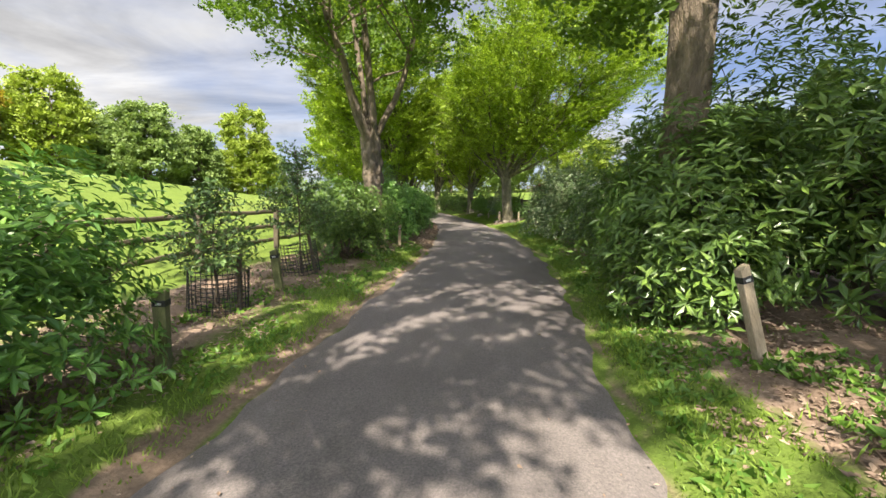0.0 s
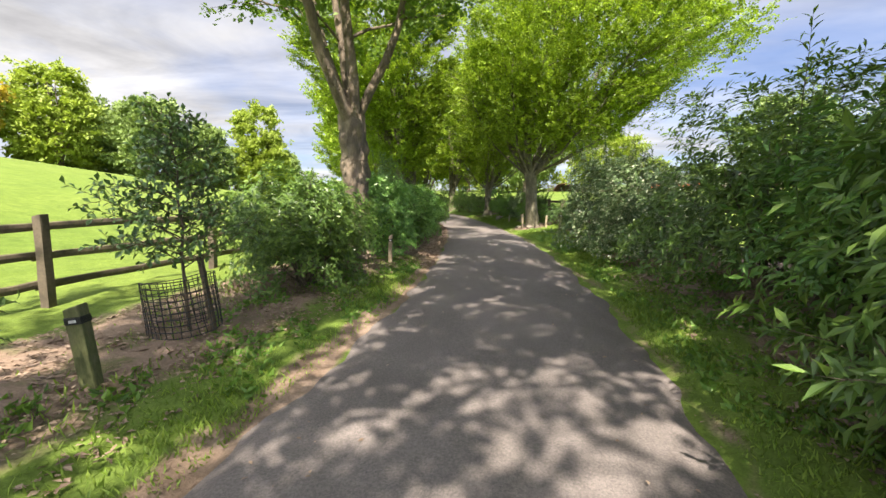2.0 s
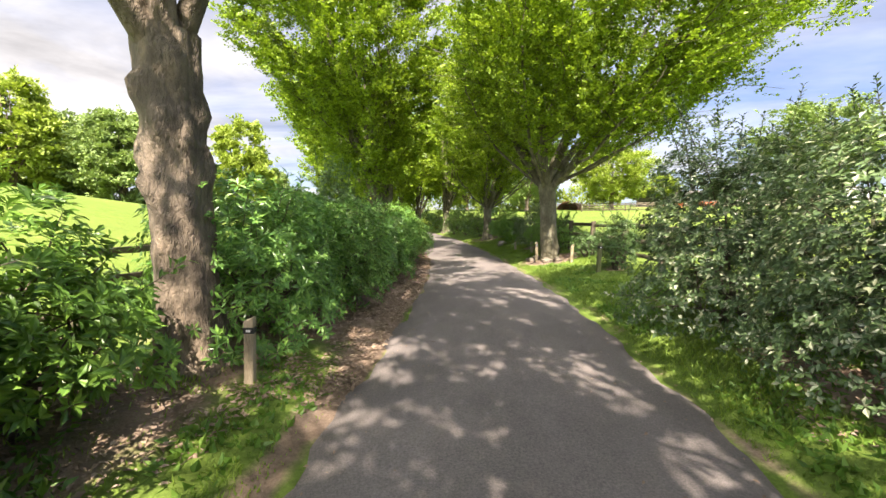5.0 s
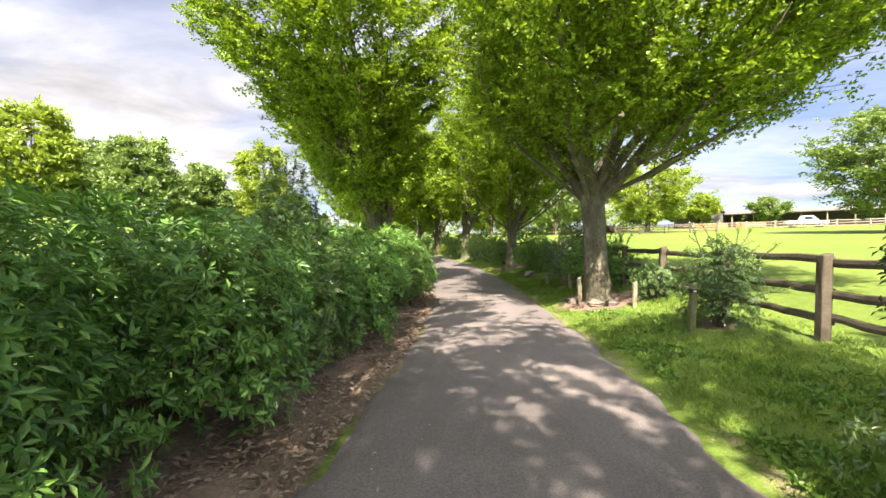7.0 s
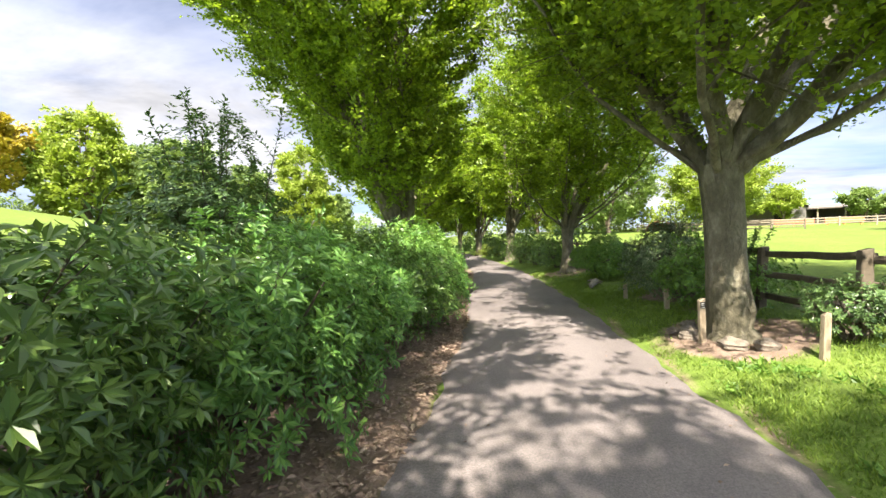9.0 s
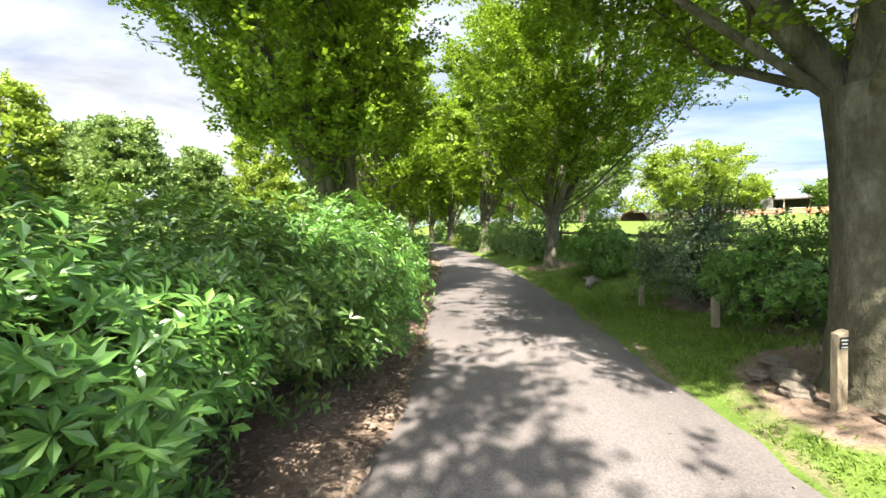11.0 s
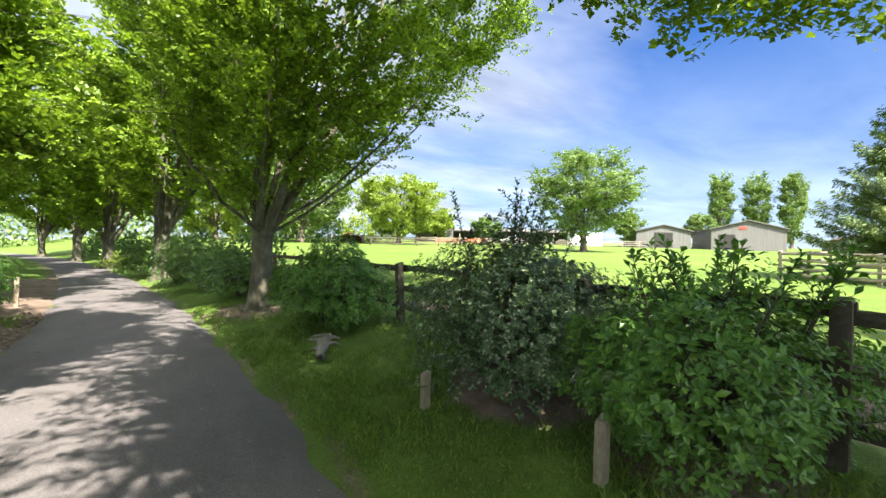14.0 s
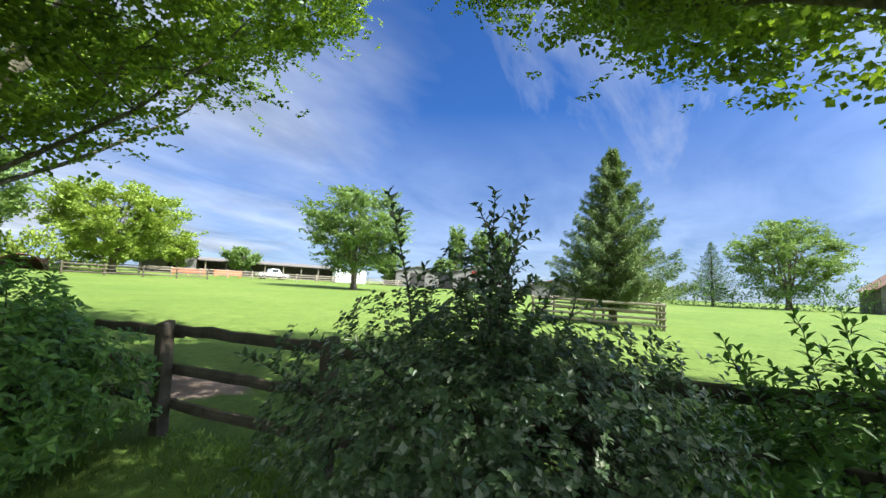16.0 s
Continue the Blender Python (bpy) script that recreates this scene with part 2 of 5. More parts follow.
def asphalt():
    m, nt, b = material("worn asphalt", 0.88, 0, 0.3)
    big = noise_fac(nt, 0.35, 4, 0.6)
    col = ramp(nt, big, [(0.3, (0.13, 0.117, 0.116)), (0.55, (0.165, 0.148, 0.144)), (0.75, (0.20, 0.178, 0.17))])
    fine = noise_fac(nt, 60, 4, 0.75)
    col = mixed(nt, col, ramp(nt, fine, [(0.32, (0.45, 0.45, 0.45)), (0.68, (1.5, 1.48, 1.45))]), 0.55, "MULTIPLY")
    patch = noise_fac(nt, 1.8, 5, 0.7, (1, 0.4, 1))
    col = mixed(nt, col, ramp(nt, patch, [(0.35, (0.86, 0.84, 0.82)), (0.62, (1.08, 1.06, 1.05))]), 0.8, "MULTIPLY")
    grit = nt.nodes.new("ShaderNodeTexVoronoi")
    grit.inputs["Scale"].default_value = 130
    co = nt.nodes.new("ShaderNodeTexCoord")
    nt.links.new(co.outputs["Object"], grit.inputs["Vector"])
    col = mixed(nt, col, ramp(nt, grit.outputs["Color"], [(0.1, (0.72, 0.72, 0.74)), (0.9, (1.25, 1.22, 1.2))]), 0.5, "MULTIPLY")
    nt.links.new(col, b.inputs["Base Color"])
    bump(nt, b, mixed(nt, fine, grit.outputs["Distance"], 0.5), 0.5, 0.006)
    return m


def ground_mat():
    m, nt, b = material("grass and earth", 0.92, 0, 0.2)
    at = nt.nodes.new("ShaderNodeAttribute")
    at.attribute_name = "earth"
    big = noise_fac(nt, 0.12, 5, 0.6)
    mid = noise_fac(nt, 1.6, 5, 0.7)
    fine = noise_fac(nt, 35, 4, 0.75)
    grass = ramp(nt, big, [(0.3, (0.115, 0.18, 0.032)), (0.5, (0.14, 0.205, 0.038)), (0.7, (0.17, 0.23, 0.05))])
    grass = mixed(nt, grass, ramp(nt, mid, [(0.3, (0.70, 0.74, 0.66)), (0.7, (1.18, 1.12, 1.1))]), 0.8, "MULTIPLY")
    tufts = noise_fac(nt, 7, 5, 0.75)
    grass = mixed(nt, grass, ramp(nt, tufts, [(0.35, (0.68, 0.72, 0.6)), (0.65, (1.15, 1.12, 1.15))]), 0.8, "MULTIPLY")
    rough_turf = nt.nodes.new("ShaderNodeAttribute")
    rough_turf.attribute_name = "verge"
    grass = mixed(nt, grass, ramp(nt, mid, [(0.3, (0.09, 0.14, 0.026)), (0.7, (0.165, 0.24, 0.042))]), rough_turf.outputs["Fac"])
    earth = ramp(nt, mid, [(0.3, (0.14, 0.098, 0.07)), (0.55, (0.25, 0.18, 0.135)), (0.75, (0.36, 0.27, 0.21))])
    lift = nt.nodes.new("ShaderNodeMath")
    lift.operation = "MULTIPLY_ADD"
    nt.links.new(mid, lift.inputs[0])
    lift.inputs[1].default_value = 0.9
    nt.links.new(at.outputs["Fac"], lift.inputs[2])
    edge = ramp(nt, lift.outputs[0], [(0.72, (0, 0, 0)), (1.0, (1, 1, 1))])
    col = mixed(nt, grass, earth, edge)
    col = mixed(nt, col, ramp(nt, fine, [(0.3, (0.55, 0.55, 0.55)), (0.7, (1.3, 1.3, 1.3))]), 0.7, "MULTIPLY")
    nt.links.new(col, b.inputs["Base Color"])
    bump(nt, b, fine, 0.7, 0.03)
    return m


M_ASPHALT, M_GROUND = asphalt(), ground_mat()

# ---- makers ----
rng = np.random.default_rng(7)
UP = np.array([0.0, 0.0, 1.0])


def link_mesh(name, me, mat, parent=None, label=""):
    me.materials.append(mat)
    ob = new(name, me)
    if parent is not None:
        ob.parent = parent
    return tagged(ob, label) if label else ob


def part(name, bm, mat, parent=None, label=""):
    me = bpy.data.meshes.new(name)
    bm.to_mesh(me)
    bm.free()
    return link_mesh(name, me, mat, parent, label)


def faces_mesh(name, verts, faces, smooth=False):
    """A mesh from arrays: verts n x 3, faces m x 3 or m x 4."""
    me = bpy.data.meshes.new(name)
    k = faces.shape[1]
    me.vertices.add(len(verts))
    me.vertices.foreach_set("co", np.ascontiguousarray(verts, dtype=np.float32).ravel())
    me.loops.add(faces.size)
    me.loops.foreach_set("vertex_index", np.ascontiguousarray(faces, dtype=np.int32).ravel())
    me.polygons.add(len(faces))
    me.polygons.foreach_set("loop_start", np.arange(0, faces.size, k, dtype=np.int32))
    me.polygons.foreach_set("use_smooth", np.full(len(faces), smooth))
    me.update(calc_edges=True)
    me.validate()
    return me


def thing(name, x, y, z, label, category, group="", kind=""):
    e = new(name)
    e.empty_display_size = 0.2
    e.location = (x, y, z)
    return tagged(e, label, category, group, kind)


def unit(v):
    return v / np.maximum(np.linalg.norm(v, axis=-1, keepdims=True), 1e-9)


def leaf_arrays(p, d, n, length, width, rich=False, droop=0.15):
    """Leaves at p along d with upper side n. Plain: a folded lozenge; rich: a blade folded along its midrib."""
    s = unit(np.cross(d, n))
    n = unit(np.cross(s, d))
    L, W = length[:, None], width[:, None]
    if not rich:
        mid = p + d * L * 0.48
        v = np.stack([p, mid + s * W * 0.5 + n * W * 0.12, p + d * L - n * L * droop, mid - s * W * 0.5 + n * W * 0.12], 1)
        f = np.array([[0, 1, 2, 3]])
    else:
        mid = p + d * L * 0.56
        v = np.stack([p, mid + s * W * 0.5 + n * W * 0.16, p + d * L - n * L * droop, mid - s * W * 0.5 + n * W * 0.16, mid - n * L * droop * 0.2], 1)
        f = np.array([[0, 4, 1], [4, 2, 1], [0, 3, 4], [4, 3, 2]])
    k = v.shape[1]
    faces = (np.arange(len(p))[:, None, None] * k + f[None]).reshape(-1, f.shape[1])
    return v.reshape(-1, 3), faces


def tubes(paths, sides=7):
    """Tapered tubes along paths of (points, radii), all in one pair of arrays."""
    V, F, base = [], [], 0
    a = np.linspace(0, 2 * math.pi, sides, endpoint=False)
    for pts, rad in paths:
        pts, rad = np.asarray(pts, float), np.asarray(rad, float)
        t = unit(np.gradient(pts, axis=0))
        ref = np.where(np.abs(t[:, 2:3]) > 0.95, np.array([[1.0, 0, 0]]), UP[None])
        s = unit(np.cross(t, ref))
        b = np.cross(s, t)
        ring = pts[:, None] + rad[:, None, None] * (np.cos(a)[None, :, None] * s[:, None] + np.sin(a)[None, :, None] * b[:, None])
        n = len(pts)
        V.append(ring.reshape(-1, 3))
        i = np.arange(n - 1)[:, None] * sides
        j = np.arange(sides)[None]
        j2 = (j + 1) % sides
        F.append((base + np.stack([i + j, i + j2, i + sides + j2, i + sides + j], -1)).reshape(-1, 4))
        base += n * sides
    return np.concatenate(V), np.concatenate(F)


def bend(a, b, sag, n=7, wobble=0.0):
    """A curved way from a to b that first rises by sag."""
    a, b = np.asarray(a, float), np.asarray(b, float)
    t = np.linspace(0, 1, n)[:, None]
    c = (a + b) / 2 + np.asarray(sag, float)
    p = (1 - t) ** 2 * a + 2 * t * (1 - t) * c + t ** 2 * b
    if wobble:
        w = rng.normal(0, wobble, p.shape)
        w[0] = 0
        p = p + w
    return p


def lumpy(u, seed, amount):
    """An uneven radius for the directions u."""
    out = np.ones(len(u))
    for k, (fr, am) in enumerate(((2.1, 0.55), (4.3, 0.3), (8.5, 0.15))):
        ph = np.array([seed * 1.7 + k, seed * 2.9 + 2 * k, seed * 0.6 + 3 * k])
        out += amount * am * (np.sin(u[:, 0] * fr * 2 + ph[0]) + np.sin(u[:, 1] * fr * 2 + ph[1]) + np.sin(u[:, 2] * fr * 2.3 + ph[2]))
    return out


# ---- plan of the lane ----
EDGE_Y = [-60, -8, 0, 3, 6, 9, 12, 15, 18, 22, 26, 31.5, 35, 42, 52, 64, 80, 110]
EDGE_L = [-12, -3.6, -1.95, -1.52, -1.12, -0.68, -0.44, -0.35, -0.30, -0.52, -1.15, -1.75, -2.35, -3.85, -6.6, -10.6, -17.5, -34]
EDGE_R = [-8.8, -0.6, 0.85, 1.42, 2.00, 2.45, 2.65, 2.72, 2.62, 2.22, 1.78, 0.98, 0.30, -1.40, -4.0, -7.8, -14.5, -31]


def left_edge(y):
    return np.interp(y, EDGE_Y, EDGE_L)


def right_edge(y):
    return np.interp(y, EDGE_Y, EDGE_R)


def smooth(t):
    t = np.clip(t, 0, 1)
    return t * t * (3 - 2 * t)


def ground_z(x, y):
    """The height of the ground: a level lane, banks beside it, the meadow hill and the paddock."""
    x, y = np.asarray(x, float), np.asarray(y, float)
    dl, dr = left_edge(y) - x, x - right_edge(y)
    z = np.full(np.broadcast(x, y).shape, -0.04)
    z = z + 0.05 * smooth((dr + 0.02) / 0.25) + 0.36 * np.clip(dr / 2.1, 0, 1) + 0.05 * smooth((dl + 0.02) / 0.3) + 0.12 * np.clip(dl / 2.0, 0, 1)
    far = np.clip(dr - 2.2, 0, 150)
    z = z + 0.024 * far + 0.022 * np.clip(y - 24, 0, 110) * smooth(far / 12)
    hill = np.clip(dl - 3.8, 0, 75)
    z = z + 0.155 * hill * smooth((92 - y) / 70) * smooth(hill / 10) * smooth((y + 60) / 50)
    z = z + 0.03 * np.sin(x * 0.7 + 1) * np.sin(y * 0.55) * smooth((np.maximum(dl, dr) - 1) / 3)
    return z


def gz(x, y):
    return float(ground_z(x, y))


# ---- ground and lane ----
def grid_axis(lo, hi, dense_lo, dense_hi, fine, grow):
    mid = list(np.arange(dense_lo, dense_hi + 1e-6, fine))
    up, step = [mid[-1]], fine
    while up[-1] < hi:
        step *= grow
        up.append(up[-1] + step)
    dn, step = [mid[0]], fine
    while dn[-1] > lo:
        step *= grow
        dn.append(dn[-1] - step)
    return np.array(dn[:0:-1] + mid + up[1:])


gx = grid_axis(-1500, 1500, -7, 8, 0.2, 1.14)
gy = grid_axis(-700, 2000, -4, 42, 0.25, 1.13)
X, Y = np.meshgrid(gx, gy)
Z = ground_z(X, Y)
near = smooth((12 - np.abs(X)) / 6) * smooth((50 - np.abs(Y - 15)) / 20)
off_road = np.maximum(left_edge(Y) - X, X - right_edge(Y))
Z = Z + near * smooth(off_road / 0.5) * 0.035 * (np.sin(X * 5.1 + Y * 1.3) * np.sin(Y * 3.7 - X) + 0.5 * np.sin(X * 11 + Y * 7))
V = np.stack([X, Y, Z], -1).reshape(-1, 3)
ny, nx = X.shape
i = np.arange(ny - 1)[:, None] * nx + np.arange(nx - 1)[None]
F = np.stack([i, i + 1, i + nx + 1, i + nx], -1).reshape(-1, 4)
me = faces_mesh("ground", V, F, True)
# bare earth and litter: under the hedge, beside the lane and round the trunks
dl, dr = left_edge(Y) - X, X - right_edge(Y)
earth = 0.8 * smooth((0.24 - np.abs(dl - 0.05)) / 0.14) + 0.45 * smooth((0.16 - np.abs(dr - 0.02)) / 0.12)
earth = np.maximum(earth, 0.9 * smooth((Y - 12) / 2) * smooth((46 - Y) / 6) * smooth(dl / 0.1) * smooth((3.6 - dl) / 1.0))
earth = np.maximum(earth, 0.58 * smooth((12.5 - Y) / 1.0) * smooth((dl - 0.55) / 0.6) * smooth((3.4 - dl) / 0.8))
earth = np.maximum(earth, 0.72 * smooth((14 - Y) / 2) * smooth((dr - 0.55) / 0.5) * smooth((4.5 - dr) / 0.8))
for ex, ey, er in ((3.45, 21.05, 1.15), (3.7, 24.4, 0.9), (3.9, 22.9, 0.8), (2.15, 31.4, 1.3), (2.9, 2.7, 1.1), (4.3, 18.1, 0.55), (-2.1, 12.1, 1.0), (5.6, 22.5, 0.9), (5.2, 29, 0.9)):
    earth = np.maximum(earth, 0.85 * smooth((er - np.hypot(X - ex, (Y - ey) * 0.8)) / 0.6))
attr = me.attributes.new("earth", "FLOAT", "POINT")
attr.data.foreach_set("value", earth.astype(np.float32).ravel())
verge = smooth((3.0 - dr) / 0.8) * smooth((3.4 - dl) / 0.8)
attr = me.attributes.new("verge", "FLOAT", "POINT")
attr.data.foreach_set("value", verge.astype(np.float32).ravel())
ground = link_mesh("ground", me, M_GROUND)
tagged(ground, "grassy ground with earth banks rising to meadow and paddock", "ground", kind="structure")

ys = np.concatenate([np.arange(-60, -6, 2.0), np.arange(-6, 45, 0.2), np.arange(45, 112, 1.5)])
cols = np.linspace(0, 1, 13)
ragged_l = 0.05 * np.sin(ys * 3.1) + 0.03 * np.sin(ys * 8.3 + 1) + rng.normal(0, 0.012, len(ys))
ragged_r = 0.05 * np.sin(ys * 2.7 + 2) + 0.03 * np.sin(ys * 7.1) + rng.normal(0, 0.012, len(ys))
xl, xr = left_edge(ys) + ragged_l, right_edge(ys) + ragged_r
RX = xl[:, None] + (xr - xl)[:, None] * cols[None]
RY = np.repeat(ys[:, None], len(cols), 1)
RZ = 0.012 + 0.035 * (1 - (2 * cols[None] - 1) ** 2) + 0.006 * np.sin(RX * 2.2 + RY * 0.7)
RZ[:, 0] = RZ[:, -1] = -0.07
V = np.stack([RX, RY, RZ], -1).reshape(-1, 3)
n = len(cols)
i = np.arange(len(ys) - 1)[:, None] * n + np.arange(n - 1)[None]
road = link_mesh("road", faces_mesh("road", V, np.stack([i, i + 1, i + n + 1, i + n], -1).reshape(-1, 4), True), M_ASPHALT)
tagged(road, "narrow worn grey asphalt lane with ragged edges", "road", kind="structure")


# ---- plants ----
def sprig(g, foot, tip, n, leaf, paths, P, D, N, rad=0.006, twigs=0, reach=0.4):
    """A twig from foot to tip with single leaves set round it, and shorter side twigs of the same make."""
    foot, tip = np.asarray(foot, float), np.asarray(tip, float)
    p = bend(foot, tip, (0, 0, 0.04 * np.linalg.norm(tip - foot)), 6, 0.006)
    paths.append((p, np.linspace(rad, 0.0016, 6)))
    ax = unit(tip - foot)
    sd = unit(np.cross(ax, g.normal(size=3)))
    ot = np.cross(ax, sd)
    t = np.linspace(0.12, 1, n)
    k = np.clip((t * 5).astype(int), 0, 4)
    P.append(p[k] + (p[k + 1] - p[k]) * (t * 5 - k)[:, None])
    an = (np.arange(n) * 2.4 + g.random() * 6)[:, None]
    out = np.cos(an) * sd + np.sin(an) * ot
    D.append(unit(out + ax * (0.45 + 0.5 * t[:, None]) + g.normal(0, 0.15, (n, 3))))
    N.append(unit(ax * 0.6 + UP * 0.7 + g.normal(0, 0.25, (n, 3))))
    length = np.linalg.norm(tip - foot)
    for j in range(twigs):
        tt = 0.15 + 0.75 * (j + g.random()) / twigs
        base = foot + (tip - foot) * tt
        an = j * 2.4 + g.random()
        way = unit(math.cos(an) * sd + math.sin(an) * ot + ax * 0.7 + UP * 0.15)
        sl = length * reach * (1.1 - tt) * (0.7 + 0.6 * g.random())
        sprig(g, base, base + way * sl, max(4, int(n * sl / length * 1.1)), leaf * 0.92, paths, P, D, N, rad * 0.55)


def shrub(name, x, y, r, h, mat, label, leaf=0.11, whorls=420, per=7, rich=4, category="shrub", group="", seed=1, shoots=0, wide=0.36, base=0.05, lump=0.26, ry=None, stems=9,
          taper=0.0, arms=10, leader=0.0, tip_leaf=0.0):
    """A shrub of leaf whorls on branching stems, full down to the ground; shoots and arms: leafy twigs that stand out of it; leader: a tall middle shoot."""
    g = np.random.default_rng(seed)
    z0 = gz(x, y)
    e = thing(name, x, y, z0, label, category, group)
    ry = ry or r
    # whorl centres: a shell of uneven radius, thinner inside
    u = unit(g.normal(size=(whorls * 2, 3)) * np.array([1, 1, 0.9]))
    u = u[u[:, 2] > -0.96][:whorls]
    depth = 1 - 0.5 * g.random(len(u)) ** 2.2
    rad = lumpy(u, seed, lump) * depth
    full = np.where(u[:, 2] < 0, (1 - np.abs(u[:, 2]) ** 3.2) ** 0.3 / np.maximum(np.sqrt(1 - u[:, 2] ** 2), 0.2), 1.0)
    c = np.stack([u[:, 0] * r * rad * full, u[:, 1] * ry * rad * full, h * 0.5 + u[:, 2] * h * 0.5 * rad], 1)
    c[:, :2] *= (1 + 0.35 * taper - taper * np.clip(c[:, 2:] / h, 0, 1.1))
    c = c[c[:, 2] > base]
    u = unit(c - np.array([0, 0, h * 0.30]))
    axis = unit(u * np.array([0.95, 0.95, 0.6]) + np.array([0, 0, 0.55]) + g.normal(0, 0.25, c.shape))
    paths, P, D, N = [], [], [], []
    for k in range(stems):
        a = g.random() * 6.283
        top = c[g.integers(len(c))]
        foot = np.array([math.cos(a) * r * 0.12, math.sin(a) * r * 0.12, -0.05])
        p = bend(foot, top * 0.93, (0, 0, 0.12 * h), 7, 0.015)
        paths.append((p, np.linspace(0.022, 0.005, 7)))
        for q in range(3):
            t2 = c[g.integers(len(c))]
            paths.append((bend(p[3], t2 * 0.97, (0, 0, 0.05), 5, 0.01), np.linspace(0.010, 0.003, 5)))
    tl = tip_leaf or leaf
    for k in range(shoots):
        a = g.random() * 6.283
        rr = g.random() ** 0.7 * r * 0.7 * (1 - 0.6 * taper)
        foot = np.array([math.cos(a) * rr, math.sin(a) * rr, h * 0.72])
        tip = foot + np.array([math.cos(a) * 0.2, math.sin(a) * 0.2, h * (0.25 + 0.3 * g.random())])
        sprig(g, foot, tip, max(9, int(np.linalg.norm(tip - foot) / tl * 3.2)), tl, paths, P, D, N, 0.007, 3)
    for k in range(arms):
        j = g.integers(len(c))
        foot = c[j] * np.array([0.82, 0.82, 0.92])
        way = unit(u[j] * np.array([1, 1, 0.5]) + UP * 0.45 + g.normal(0, 0.15, 3))
        tip = c[j] + way * (0.1 + 0.2 * g.random()) * min(h, 1.6)
        sprig(g, foot, tip, max(7, int(np.linalg.norm(tip - foot) / tl * 3.0)), tl, paths, P, D, N, 0.006, 2)
    if leader:
        sprig(g, (0, 0, h * 0.35), (0.05, 0.02, leader), int(leader / tl * 2.0), tl, paths, P, D, N, 0.013, 18, 0.42)
    V, F = tubes(paths, 5)
    tagged(link_mesh("branching_stem", faces_mesh("branching_stem", V, F, True), M_TWIG, e), "thin brown twigs among the leaves", kind="stuff")
    # leaves round every whorl
    k = len(c)
    side = unit(np.cross(axis, g.normal(size=(k, 3))))
    other = np.cross(axis, side)
    ang = (np.arange(per)[None] * 6.283 / per + g.random((k, 1)) * 6.283 + g.normal(0, 0.25, (k, per)))[..., None]
    out = np.cos(ang) * side[:, None] + np.sin(ang) * other[:, None]
    lift = (0.1 + 0.55 * g.random((k, per)))[..., None]
    d = unit(out + lift * axis[:, None] + np.array([0, 0, -0.08])).reshape(-1, 3)
    p = (c[:, None] + out * leaf * 0.06 + axis[:, None] * leaf * 0.35 * g.normal(0, 0.7, (k, per, 1))).reshape(-1, 3)
    nrm = unit(np.repeat(axis, per, 0) + g.normal(0, 0.25, d.shape))
    L = leaf * (0.7 + 0.55 * g.random(len(p)))
    if P:
        P, D, N = np.concatenate(P), np.concatenate(D), np.concatenate(N)
        p, d, nrm = np.concatenate([p, P]), np.concatenate([d, D]), np.concatenate([nrm, N])
        L = np.concatenate([L, tl * (0.75 + 0.4 * g.random(len(P)))])
    V, F = leaf_arrays(p, d, nrm, L, L * wide * (0.85 + 0.3 * g.random(len(p))), rich, 0.1)
    V[:, 2] = np.maximum(V[:, 2], 0.015)
    link_mesh("foliage", faces_mesh("foliage", V, F), mat, e)
    return e


def sapling(x, y, h, spread, mat, label, leaf, branches, seed, first=0.22, lean=(0, 0)):
    """A young holly: one thin stem with level branches, shorter towards the tip."""
    g = np.random.default_rng(seed)
    e = thing("sapling", x, y, gz(x, y), label, "young tree", "saplings")
    paths, P, D, N = [], [], [], []
    tip = np.array([lean[0], lean[1], h])
    stem = bend((0, 0, -0.05), tip, (0.02, 0, 0), 9, 0.012)
    paths.append((stem, np.linspace(0.022, 0.004, 9)))
    for k in range(branches):
        t = first + (0.98 - first) * (k + 0.6 * g.random()) / branches
        foot = tip * t
        a = k * 2.4 + g.normal(0, 0.4)
        ln = spread * (1.12 - t) ** 0.75 * (0.55 + 0.6 * g.random())
        sprig(g, foot, foot + np.array([math.cos(a) * ln, math.sin(a) * ln, ln * (0.1 + 0.5 * g.random())]), max(7, int(ln / leaf * 2.2)), leaf, paths, P, D, N, 0.007, 5, 0.55)
    sprig(g, tip * 0.8, tip * 1.06, 14, leaf, paths, P, D, N, 0.005, 3)
    V, F = tubes(paths, 5)
    tagged(link_mesh("stem", faces_mesh("stem", V, F, True), M_TWIG, e), "thin brown stem with level twigs", kind="stuff")
    P, D, N = np.concatenate(P), np.concatenate(D), np.concatenate(N)
    L = leaf * (0.75 + 0.5 * g.random(len(P)))
    V, F = leaf_arrays(P, D, N, L, L * 0.55, 4, 0.14)
    link_mesh("foliage", faces_mesh("foliage", V, F), mat, e)
    return e


